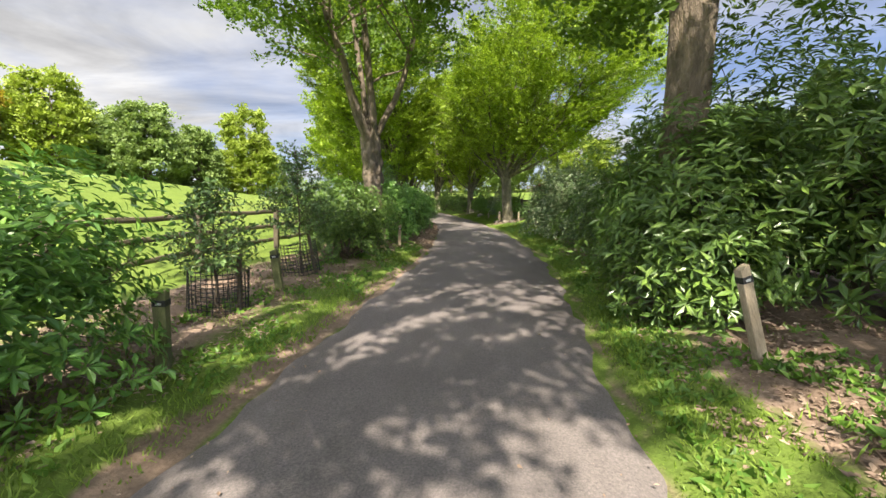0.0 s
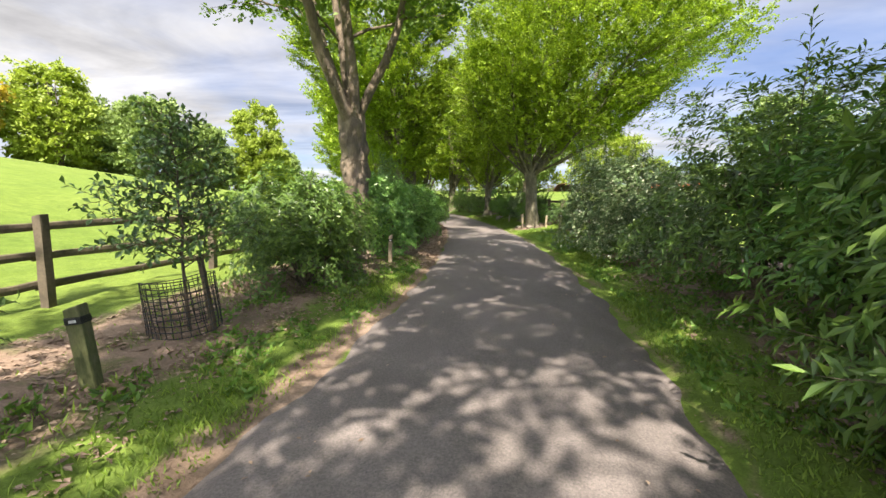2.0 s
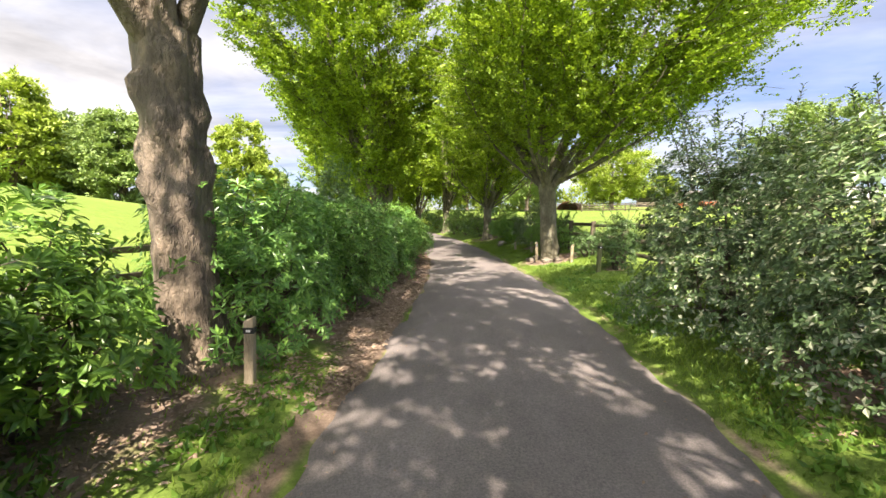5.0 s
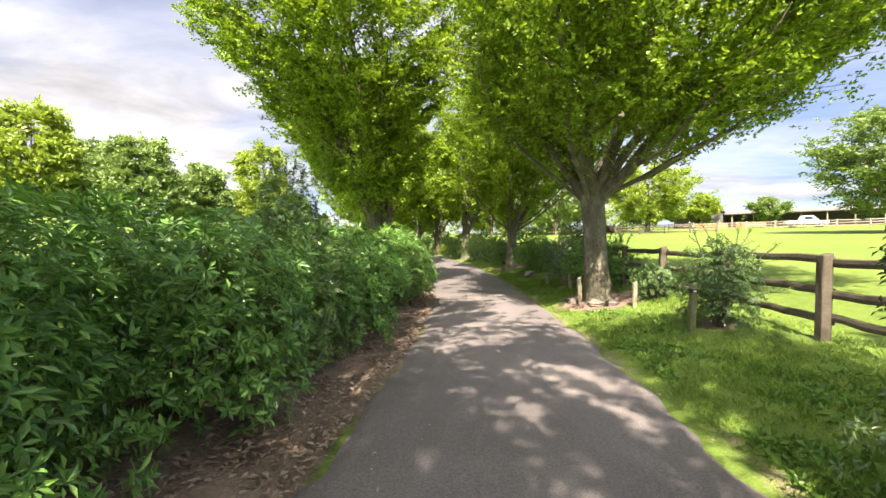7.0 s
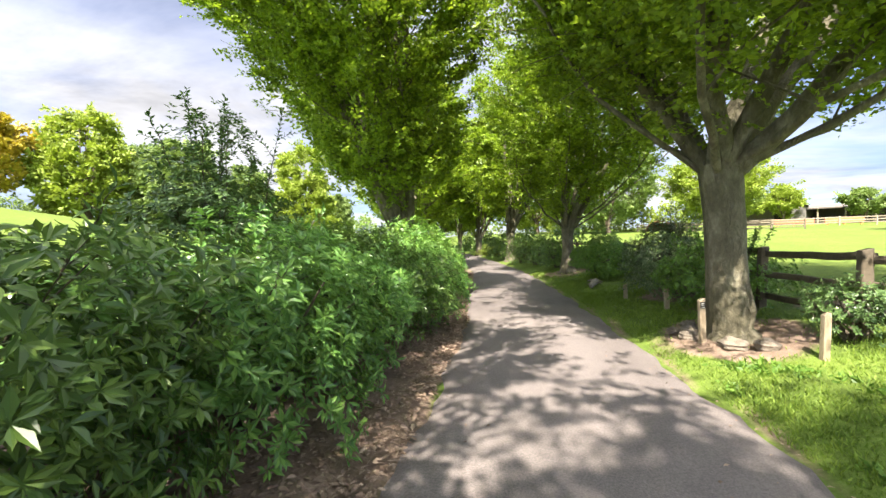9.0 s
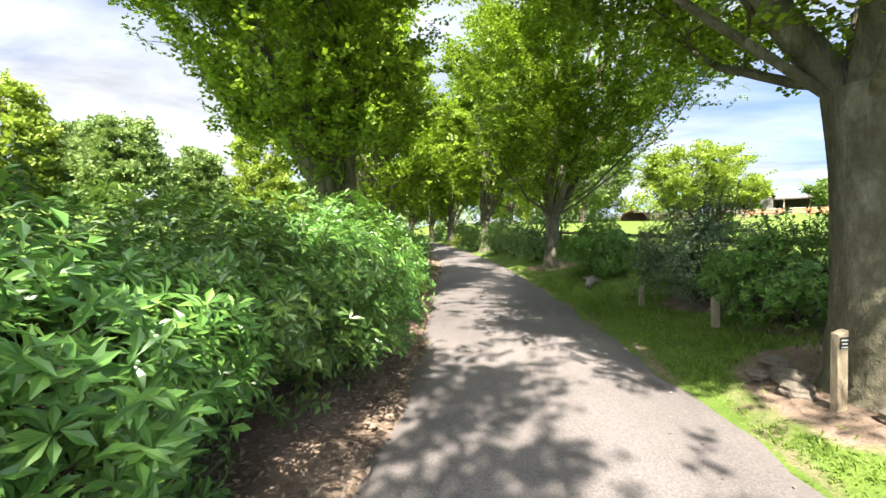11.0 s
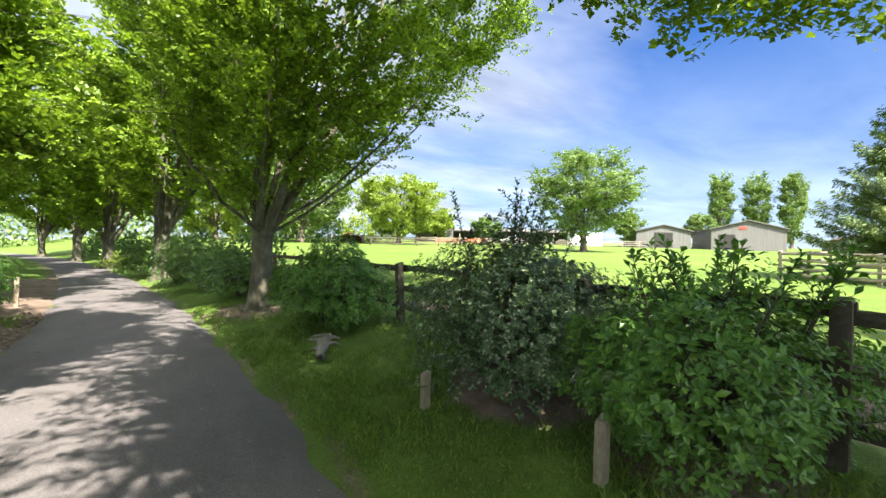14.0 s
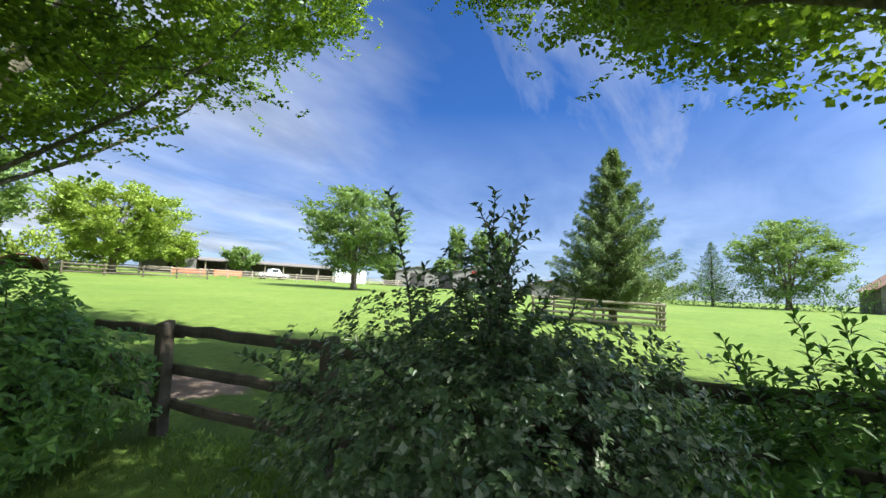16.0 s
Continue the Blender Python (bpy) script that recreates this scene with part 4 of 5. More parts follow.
# trees on the hill and round the paddock
FAR = "distant trees"
for k, (tx, ty, tt, tr, tm, tl) in enumerate((
        (-48.0, 50.0, 12.7, 4.3, M_FAR_LIME, "airy distant tree with yellowing green leaves on the hill"), (-52.5, 60.0, 12.0, 4.6, M_FAR_GREEN, "large distant tree behind others on the hill"),
        (-41.0, 56.0, 11.7, 4.3, M_FAR_GREEN, "rounded dense distant tree on the hill"), (-39.7, 66.0, 11.4, 3.1, M_FAR_GREEN, "upright dark green distant tree"),
        (-35.0, 72.6, 16.2, 4.2, M_FAR_LIME, "yellow green distant tree with a pointed crown"), (-38.0, 90.0, 11.0, 2.4, M_FAR_GREEN, "small distant tree beyond the meadow"))):
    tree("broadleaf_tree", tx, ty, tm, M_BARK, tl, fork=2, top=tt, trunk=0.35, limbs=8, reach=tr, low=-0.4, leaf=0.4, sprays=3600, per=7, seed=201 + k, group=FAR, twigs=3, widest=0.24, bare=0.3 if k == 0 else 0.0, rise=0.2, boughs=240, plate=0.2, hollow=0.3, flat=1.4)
tree("broadleaf_tree", -52, 44, M_GOLD, M_BARK, "golden leaved distant tree on the hill", fork=2, top=9.5, trunk=0.3, limbs=7, reach=4.0, low=0.8, leaf=0.4, sprays=1200, per=7, seed=216, group=FAR, twigs=3)
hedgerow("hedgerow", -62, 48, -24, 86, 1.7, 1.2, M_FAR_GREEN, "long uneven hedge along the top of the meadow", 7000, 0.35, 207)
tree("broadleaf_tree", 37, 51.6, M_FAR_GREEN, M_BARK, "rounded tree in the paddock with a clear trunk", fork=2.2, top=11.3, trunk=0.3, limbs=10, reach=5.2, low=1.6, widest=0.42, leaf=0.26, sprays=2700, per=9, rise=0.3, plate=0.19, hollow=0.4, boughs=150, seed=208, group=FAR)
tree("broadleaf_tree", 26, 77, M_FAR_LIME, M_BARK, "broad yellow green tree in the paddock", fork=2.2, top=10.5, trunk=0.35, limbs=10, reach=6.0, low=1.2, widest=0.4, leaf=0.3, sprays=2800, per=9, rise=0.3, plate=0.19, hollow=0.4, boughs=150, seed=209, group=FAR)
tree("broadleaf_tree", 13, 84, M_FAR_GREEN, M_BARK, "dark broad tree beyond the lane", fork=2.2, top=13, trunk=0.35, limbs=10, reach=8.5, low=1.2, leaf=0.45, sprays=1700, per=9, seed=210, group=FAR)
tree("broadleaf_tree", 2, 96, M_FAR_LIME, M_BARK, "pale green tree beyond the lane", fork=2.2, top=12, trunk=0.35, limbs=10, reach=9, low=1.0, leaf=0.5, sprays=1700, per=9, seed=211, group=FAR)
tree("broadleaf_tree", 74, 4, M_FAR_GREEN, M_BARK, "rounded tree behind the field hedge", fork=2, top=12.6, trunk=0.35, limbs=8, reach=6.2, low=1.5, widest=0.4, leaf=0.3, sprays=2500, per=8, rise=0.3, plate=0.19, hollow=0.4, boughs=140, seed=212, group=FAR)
conifer("cedar", 22.5, 24.7, 8.6, 3.2, "feathery blue green cedar inside a fenced pen", 213, 66000)
conifer("conifer", 81, 12, 10.6, 4.2, "small dark conifer behind the hedge", 214, 16000, M_HOLLY)
for k, (px, py) in enumerate(((118, 75), (121, 68), (123, 61.5))):
    tree("poplar", px, py, M_FAR_GREEN, M_BARK, "narrow upright poplar on the skyline", fork=2, top=20 - k, trunk=0.35, limbs=6, reach=2.6, low=1.0, leaf=0.45, sprays=1000, per=8, rise=1.6, plate=0.35, boughs=90, seed=215 + k, group="poplars", twigs=3)
for k, (px, py, pt) in enumerate(((42, 92, 6), (50, 87, 5), (70, 69, 6.5), (90, 66, 7), (38, 95, 5.5))):
    tree("small_tree", px, py, M_FAR_LIME if k == 0 else M_FAR_GREEN, M_BARK, "small round tree among the farm buildings", fork=1.5, top=pt, trunk=0.15, limbs=6, reach=2.6, low=1.2, leaf=0.35, sprays=700, per=8, seed=220 + k, group=FAR, twigs=3)
hedgerow("verge_hedge", 3.2, 36.5, -9, 72, 1.5, 0.8, M_RHODO_DARK, "low dark hedge along the far fence", 5200, 0.2, 235)
hedgerow("verge_hedge", -6.2, 36, -20, 70, 1.6, 0.9, M_RHODO_DARK, "low dark hedge on the meadow side of the lane", 5200, 0.2, 236)
hedgerow("hedgerow", 66, -14, 72, 18, 3.4, 1.8, M_RHODO_DARK, "clipped field hedge with brown leaf edges", 4500, 0.3, 230)
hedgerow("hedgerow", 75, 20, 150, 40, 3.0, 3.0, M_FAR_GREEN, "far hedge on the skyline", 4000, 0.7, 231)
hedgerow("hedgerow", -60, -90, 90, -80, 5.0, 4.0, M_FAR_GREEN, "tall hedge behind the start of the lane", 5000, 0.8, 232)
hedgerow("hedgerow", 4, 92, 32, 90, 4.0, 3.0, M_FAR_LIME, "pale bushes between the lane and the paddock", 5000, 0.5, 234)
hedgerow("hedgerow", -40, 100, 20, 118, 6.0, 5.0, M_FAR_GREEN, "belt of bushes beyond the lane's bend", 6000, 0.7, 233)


# ---- fences, posts, guards ----
def box_bm(sx, sy, sz, bev=0.006, z0=0.0):
    bm = bmesh.new()
    bmesh.ops.create_cube(bm, size=1, matrix=Matrix.Translation((0, 0, z0 + sz / 2)) @ Matrix.Diagonal((sx, sy, sz, 1)))
    if bev:
        bmesh.ops.bevel(bm, geom=bm.edges[:], offset=bev, segments=2, affect="EDGES", profile=0.6)
    return bm


def post_mesh(name, w, h, seed, round_top=True):
    """A sawn post with a weathered top and slightly uneven faces."""
    g = np.random.default_rng(seed)
    bm = box_bm(w, w * 0.85, h, w * 0.12)
    bmesh.ops.subdivide_edges(bm, edges=[e for e in bm.edges if abs(e.verts[0].co.z - e.verts[1].co.z) > h * 0.5], cuts=4)
    for v in bm.verts:
        v.co.x += g.normal(0, w * 0.015)
        v.co.y += g.normal(0, w * 0.015)
        if v.co.z > h - 0.03 and round_top:
            v.co.z += 0.03 * v.co.x / w
    me = bpy.data.meshes.new(name)
    bm.to_mesh(me)
    bm.free()
    return me


def rail_mesh(name, a, b, depth, thick, seed):
    """A cleft rail between two places, a little bowed and uneven."""
    g = np.random.default_rng(seed)
    p = bend(a, b, (0, 0, g.normal(0, 0.012)), 9)
    p[1:-1, 2] += g.normal(0, 0.006, 7)
    r = np.full(9, 0.5) * (1 + g.normal(0, 0.05, 9))
    V, F = tubes([(p, r)], 8)
    d = unit(np.array(b) - np.array(a))
    side = unit(np.cross(d, UP))
    q = V - np.repeat(p, 8, 0)
    lat, ver = q @ side, q[:, 2]
    V = np.repeat(p, 8, 0) + side * (np.sign(lat) * np.abs(lat * 2) ** 0.7 / 2 * thick)[:, None] + UP * (np.sign(ver) * np.abs(ver * 2) ** 0.7 / 2 * depth)[:, None]
    caps = np.array([[0, 1, 2, 3], [0, 3, 4, 7], [4, 5, 6, 7], [64, 67, 66, 65], [64, 71, 68, 67], [68, 71, 70, 69]])
    me = faces_mesh(name, V, np.concatenate([F, caps]))
    return me


def post_rail_fence(name, pts, label, mat, height=1.1, rails=(0.98, 0.62, 0.26), post_w=0.12, seed=5, inset=0.07, depth=0.10):
    e = thing(name, pts[0][0], pts[0][1], gz(*pts[0]), label, "fence")
    o = np.array(e.location)
    shared = [post_mesh("post", post_w, height + 0.25, seed + k) for k in range(3)]
    for me in shared:
        me.materials.append(mat)
    tops = []
    for k, (x, y) in enumerate(pts):
        z = gz(x, y)
        ob = new("post", shared[k % 3])
        ob.parent = e
        ob.matrix_basis = pose(x - o[0], y - o[1], z - o[2] - 0.25, random.gauss(0, 1.0), random.gauss(0, 1.0), random.gauss(0, 5))
        tops.append(np.array([x, y, z]) - o)
    for k in range(len(tops) - 1):
        d = unit(tops[k + 1] - tops[k])
        n = unit(np.cross(d, UP)) * inset
        for j, rz in enumerate(rails):
            a, b = tops[k] + UP * (rz + random.gauss(0, 0.015)) + n - d * 0.06, tops[k + 1] + UP * (rz + random.gauss(0, 0.015)) + n + d * 0.06
            link_mesh("rail", rail_mesh("rail", a, b, depth, 0.05, seed * 31 + k * 7 + j), mat, e)
    return e


def along_line(xs, ys, step, start, stop):
    y, out = start, []
    while y <= stop:
        out.append((float(np.interp(y, ys, xs)), y))
        y += step
    return out


post_rail_fence("fence", along_line((-6.3, -5.4, -4.8, -4.3, -3.9, -3.8, -4.3), (-3, 4, 8, 11, 15, 20, 30), 2.6, -2.6, 30), "weathered three-rail timber fence along the meadow", M_FENCE, 1.12, seed=5, inset=-0.07)
post_rail_fence("fence", along_line((4.4, 4.9, 4.75, 4.35, 3.95, 3.6, 2.6, 0.9, -1.9), (2, 12, 18.3, 22.1, 27.75, 32, 36, 42, 52), 1.8, 4.23, 52), "weathered three-rail timber fence along the paddock", M_FENCE, 1.02, (0.92, 0.58, 0.25), seed=6, inset=0.07)
cx, cy, hw = 22.5, 25.3, 2.6
pen = [(cx - hw, cy - hw), (cx, cy - hw), (cx + hw, cy - hw), (cx + hw, cy), (cx + hw, cy + hw), (cx, cy + hw), (cx - hw, cy + hw), (cx - hw, cy), (cx - hw, cy - hw)]
post_rail_fence("pen_fence", pen, "pale timber rail pen around the cedar", M_RAIL_PALE, 1.1, (1.0, 0.72, 0.45, 0.2), seed=7)
pen2 = [(19, 70), (22, 69.4), (25, 68.8), (28, 68.2), (31, 67.6)]
post_rail_fence("pen_fence", pen2, "brown timber rail pen under the broad tree", M_FENCE, 1.2, (1.0, 0.65, 0.3), seed=8)
far_line = [(18 + 3.2 * k, 86 - 1.25 * k) for k in range(24)]
post_rail_fence("paddock_fence", far_line, "pale post and rail fence at the far end of the paddock", M_RAIL_PALE, 1.2, (1.05, 0.7, 0.35), seed=9, post_w=0.16, depth=0.13)


def marker_post(x, y, h, label, tilt=(0, 0), plate="", seed=1, w=0.085, wood=M_POST):
    e = thing("marker_post", x, y, gz(x, y), label, "post", "marker posts")
    me = post_mesh("post", w, h + 0.15, seed)
    ob = link_mesh("post", me, wood, e)
    ob.location = (0, 0, -0.15)
    e.rotation_euler = (radians(tilt[0]), radians(tilt[1]), radians(8))
    if plate == "band":
        bm = box_bm(w * 1.06, w * 0.92, 0.055, 0.004, h - 0.13)
        part("band", bm, M_BLACK, e, "black plastic number band")
        bm = box_bm(w * 0.45, 0.003, 0.02, 0, h - 0.115)
        bmesh.ops.translate(bm, verts=bm.verts, vec=(0, -w * 0.475, 0))
        part("number_bar", bm, M_LABEL, e, "pale unreadable number")
    if plate == "label":
        bm = box_bm(w * 0.85, 0.006, 0.085, 0.001, h - 0.12)
        bmesh.ops.translate(bm, verts=bm.verts, vec=(0, -w * 0.46, 0))
        pl = part("plate", bm, M_BLACK, e, "black name plate with pale lines")
        for q in range(3):
            bm = box_bm(w * (0.6 - 0.12 * (q % 2)), 0.003, 0.009, 0, h - 0.06 - 0.026 * q)
            bmesh.ops.translate(bm, verts=bm.verts, vec=(0, -w * 0.51, 0))
            part("text_bar", bm, M_LABEL, pl)
    return e


marker_post(2.55, 3.05, 0.78, "leaning pale wooden marker post with a black band", (-4, -15), "band", 1)
marker_post(2.75, 5.6, 0.5, "pale wooden marker post half hidden by leaves", (0, 2), "", 2)
marker_post(-2.5, 5.95, 0.62, "mossy wooden marker post with a black band beside mesh guards", (0, -5), "band", 3, 0.11, M_MOSSY)
marker_post(-2.39, 3.24, 0.66, "mossy wooden marker post with a black band beside a glossy evergreen", (0, 3), "band", 12, 0.1, M_MOSSY)
marker_post(-1.3, 11.8, 0.6, "pale wooden marker post on the verge", (0, 2), "band", 4)
marker_post(3.82, 17.8, 0.72, "wooden marker post in front of a small holly", (2, 1), "band", 5, 0.085, M_MOSSY)
marker_post(3.75, 19.8, 0.5, "pale wooden stake in the grass", (1, 1), "", 6, 0.07)
marker_post(2.95, 20.76, 0.62, "pale wooden marker post with a name plate", (1, -2), "label", 7, 0.075)
marker_post(3.2, 23.0, 0.42, "pale wooden stake before the shrubs", (2, -3), "", 8, 0.08)
marker_post(2.82, 24.6, 0.34, "pale wooden stake before the variegated holly", (2, -1), "", 9, 0.075)
marker_post(-2.75, 34.4, 0.7, "pale wooden stake at the lane's edge", (1, 1), "", 10)
marker_post(-1.95, 30.0, 0.6, "thin stake in the grass", (1, 1), "", 11, 0.05)


def mesh_guard(x, y, r, h, seed, tilt):
    """A tube of black plastic netting held by a stake."""
    g = np.random.default_rng(seed)
    e = thing("tree_guard", x, y, gz(x, y), "black plastic mesh guard round a young tree", "tree guard", "tree guards")
    e.rotation_euler = (radians(tilt[0]), radians(tilt[1]), 0)
    paths = []

    def pt(a, z):
        k = 1 + 0.10 * math.sin(2 * a + seed) + 0.06 * z / h * math.sin(3 * a)
        return (math.cos(a) * r * k, math.sin(a) * r * k, z + 0.02 * math.sin(a * 2))
    for q in range(30):
        a = q * 6.283 / 30
        paths.append(([pt(a + 0.03 * math.sin(z * 9 + q), z) for z in np.linspace(0, h, 5)], np.full(5, 0.005)))
    for q in range(10):
        z = h * q / 9
        paths.append(([pt(a, z) for a in np.linspace(0, 6.283, 25)], np.full(25, 0.005)))
    V, F = tubes(paths, 4)
    link_mesh("netting", faces_mesh("netting", V, F), M_BLACK, e)
    me = post_mesh("stake", 0.05, h + 0.3, seed)
    st = link_mesh("stake", me, M_FENCE, e)
    st.location = (r * 0.8, 0.05, -0.1)
    return e


mesh_guard(-2.82, 4.85, 0.31, 0.5, 1, (0, 3))
mesh_guard(-2.6, 7.12, 0.33, 0.55, 2, (-3, -9))


def stone(name, x, y, r, label, seed, squash=0.6):
    g = np.random.default_rng(seed)
    bm = bmesh.new()
    bmesh.ops.create_icosphere(bm, subdivisions=3, radius=r)
    for v in bm.verts:
        u = v.co.normalized()
        v.co *= 1 + 0.18 * math.sin(u.x * 4 + seed) * math.sin(u.y * 5) + 0.08 * math.sin(u.z * 9 + seed)
        v.co.z *= squash
    ob = part(name, bm, M_STONE)
    ob.location = (x, y, gz(x, y) + r * squash * 0.45)
    ob.rotation_euler = (0, 0, g.random() * 6)
    return tagged(ob, label, "stone", "stones round the tree")


for k, (sx, sy, sr) in enumerate(((2.9, 21.1, 0.13), (3.0, 21.36, 0.13), (3.2, 20.5, 0.16), (3.5, 20.36, 0.13), (2.84, 21.5, 0.09), (3.1, 21.7, 0.11))):
    stone("stone", sx, sy, sr, "rough grey stone half sunk beside the trunk", k + 3)


def fallen_branch(x, y, turn, label):
    g = np.random.default_rng(17)
    a, b = np.array([-0.52, 0, 0.05]), np.array([0.45, 0.05, 0.13])
    way = bend(a, b, (0, 0.05, 0.05), 16, 0.012)
    paths = [(way, np.interp(np.linspace(0, 1, 16), [0, 0.12, 0.5, 0.85, 1], [0.03, 0.06, 0.09, 0.055, 0.012]) * (1 + 0.2 * g.normal(size=16)))]
    for k, m in enumerate((3, 6, 9, 11, 13)):
        tip = way[m] + np.array([g.normal(0.08, 0.1), (0.16 + 0.1 * g.random()) * (-1) ** k, 0.1 * g.random() - 0.06])
        paths.append((bend(way[m], tip, (0, 0, 0.04), 6, 0.008), np.linspace(0.045, 0.008, 6)))
    V, F = tubes(paths, 9)
    ob = link_mesh("fallen_log", faces_mesh("fallen_log", V, F, True), M_DRIFT)
    ob.location, ob.rotation_euler = (x, y, gz(x, y)), (0, 0, radians(turn))
    return tagged(ob, label, "log")


fallen_branch(2.55, 27.0, 65, "bleached forked log lying in the grass")


# ---- farm buildings beyond the paddock ----
def gable_building(name, x, y, turn, w, d, eave, ridge, wall_mat, roof_mat, label, door=None, windows=(), sign=None):
    """A gabled building: the gable (w wide) faces -y before turning. Walls, two roof slopes, windows and a door; in
    M_DARK the door panel has a doorway's shade in its colour.
    """
    e = thing(name, x, y, gz(x, y), label, "building", "farm buildings")
    e.rotation_euler = (0, 0, radians(turn))
    bm = bmesh.new()
    prof = [(-w / 2, -0.6), (w / 2, -0.6), (w / 2, eave), (0, ridge), (-w / 2, eave)]
    fr = [bm.verts.new((px, -d / 2, pz)) for px, pz in prof]
    bk = [bm.verts.new((px, d / 2, pz)) for px, pz in prof]
    bm.faces.new(fr)
    bm.faces.new(bk[::-1])
    for k in range(5):
        bm.faces.new((fr[k], bk[k], bk[(k + 1) % 5], fr[(k + 1) % 5]))
    bmesh.ops.recalc_face_normals(bm, faces=bm.faces)
    part("wall", bm, wall_mat, e)
    for s in (-1, 1):
        bm = bmesh.new()
        over = 0.35
        a, b = Vector((0, 0, ridge + 0.12)), Vector((s * (w / 2 + over), 0, eave - over * (ridge - eave) / (w / 2) + 0.12))
        vs = []
        for yy in (-d / 2 - over, d / 2 + over):
            for q, up in ((a, 0), (b, 0), (b, 0.14), (a, 0.14)):
                vs.append(bm.verts.new((q.x, yy, q.z + up - 0.06)))
        for f in ((0, 1, 2, 3), (7, 6, 5, 4), (0, 4, 5, 1), (1, 5, 6, 2), (2, 6, 7, 3), (3, 7, 4, 0)):
            bm.faces.new([vs[q] for q in f])
        bmesh.ops.recalc_face_normals(bm, faces=bm.faces)
        part("roof_slope", bm, roof_mat, e)
    if door:
        dx, dw, dh, mat = door
        bm = box_bm(dw, 0.1, dh, 0.01)
        bmesh.ops.translate(bm, verts=bm.verts, vec=(dx, -d / 2 - 0.02, 0))
        part("door", bm, mat, e)
    if sign:
        sx, sz, sw, sh = sign
        bm = box_bm(sw, 0.06, sh, 0.01, sz)
        bmesh.ops.translate(bm, verts=bm.verts, vec=(sx, -d / 2 - 0.04, 0))
        part("sign", bm, M_RED, e, "plain red sign board")
    for wx, wz, ww, wh in windows:
        bm = box_bm(ww, 0.08, wh, 0.01, wz)
        bmesh.ops.translate(bm, verts=bm.verts, vec=(wx, -d / 2 - 0.015, 0))
        win = part("window", bm, M_WHITE, e)
        bm = box_bm(ww * 0.84, 0.04, wh * 0.84, 0, wz + wh * 0.08)
        bmesh.ops.translate(bm, verts=bm.verts, vec=(wx, -d / 2 - 0.05, 0))
        part("pane", bm, M_GLASS, win)
    return e


gable_building("barn", 77, 68, -45, 9, 13, 2.8, 3.9, M_WALL_GREY, M_ROOF_GREY, "grey sheeted barn with a low gable", (0, 3, 2.6, M_DARK))
gable_building("barn", 85, 57.5, -52, 10.5, 15, 3.3, 4.7, M_WALL_GREY, M_ROOF_GREY, "larger grey barn with a small red sign on its gable", (-3, 2.4, 2.4, M_DARK), (), (-0.8, 3.3, 1.1, 0.45))
gable_building("barn", 86, 40, -70, 9, 22, 1.7, 2.7, M_WALL_GREY, M_ROOF_RED, "low barn with a red brown roof", (0, 2, 1.5, M_DARK))
gable_building("stable", 44, 98, -30, 8, 7, 3.0, 4.9, M_WALL_GREY, M_ROOF_GREY, "grey boarded stable with a pitched roof", (1, 2.2, 2.2, M_DARK))
gable_building("house", 71, -8, -100, 9, 10, 3.0, 6.6, M_WALL_GREY, M_ROOF_RED, "house with a steep red brown tiled roof behind the hedge", (0, 1.0, 2.0, M_WHITE), ((-2.5, 1.0, 1.1, 1.1), (2.5, 1.0, 1.1, 1.1)))


def open_shed(x, y, turn, w, d, h):
    """A long open-fronted shed on posts."""
    e = thing("open_shed", x, y, gz(x, y), "long open-fronted shed with a brown sheet roof on posts", "building", "farm buildings")
    e.rotation_euler = (0, 0, radians(turn))
    bm = box_bm(w, d + 0.8, 0.2, 0.02, h)
    for v in bm.verts:
        v.co.z += 0.12 * v.co.y
    part("roof", bm, M_ROOF_GREY, e)
    bm = box_bm(w, 0.15, h + 0.9, 0, -0.6)
    bmesh.ops.translate(bm, verts=bm.verts, vec=(0, d / 2, 0))
    part("back_wall", bm, M_WALL_GREY, e)
    for s in (-1, 1):
        bm = box_bm(0.15, d, h + 0.5, 0, -0.6)
        bmesh.ops.translate(bm, verts=bm.verts, vec=(s * (w / 2 - 0.1), 0, 0))
        part("side_wall", bm, M_WALL_GREY, e)
    n = 8
    for k in range(n):
        bm = box_bm(0.18, 0.18, h + 0.3, 0.01, -0.6)
        bmesh.ops.translate(bm, verts=bm.verts, vec=(-w / 2 + w * (k + 0.5) / n, -d / 2, 0))
        part("post", bm, M_RAIL_PALE, e)
    return e


open_shed(58, 88, -38, 26, 6, 2.7)


def arch_shelter(x, y, turn):
    e = thing("arch_shelter", x, y, gz(x, y), "rust red curved sheet shelter open at the end", "shelter")
    e.rotation_euler = (0, 0, radians(turn))
    bm = bmesh.new()
    rows = []
    for yy in (-2.2, 2.2):
        rows.append([bm.verts.new((math.cos(a) * rr, yy, math.sin(a) * rr * 0.8)) for rr in (1.9, 1.82) for a in np.linspace(0, math.pi, 17)])
    for k in range(16):
        for o in (0, 17):
            bm.faces.new((rows[0][o + k], rows[0][o + k + 1], rows[1][o + k + 1], rows[1][o + k]))
        for rw in rows:
            bm.faces.new((rw[k], rw[k + 1], rw[17 + k + 1], rw[17 + k]))
    bmesh.ops.recalc_face_normals(bm, faces=bm.faces)
    part("shell", bm, M_ROOF_RUST, e)
    bm = box_bm(3.4, 0.06, 1.3, 0.005)
    bmesh.ops.translate(bm, verts=bm.verts, vec=(0, 2.1, 0))
    part("back_panel", bm, M_ROOF_RUST, e)
    return e


arch_shelter(21, 84, -25)


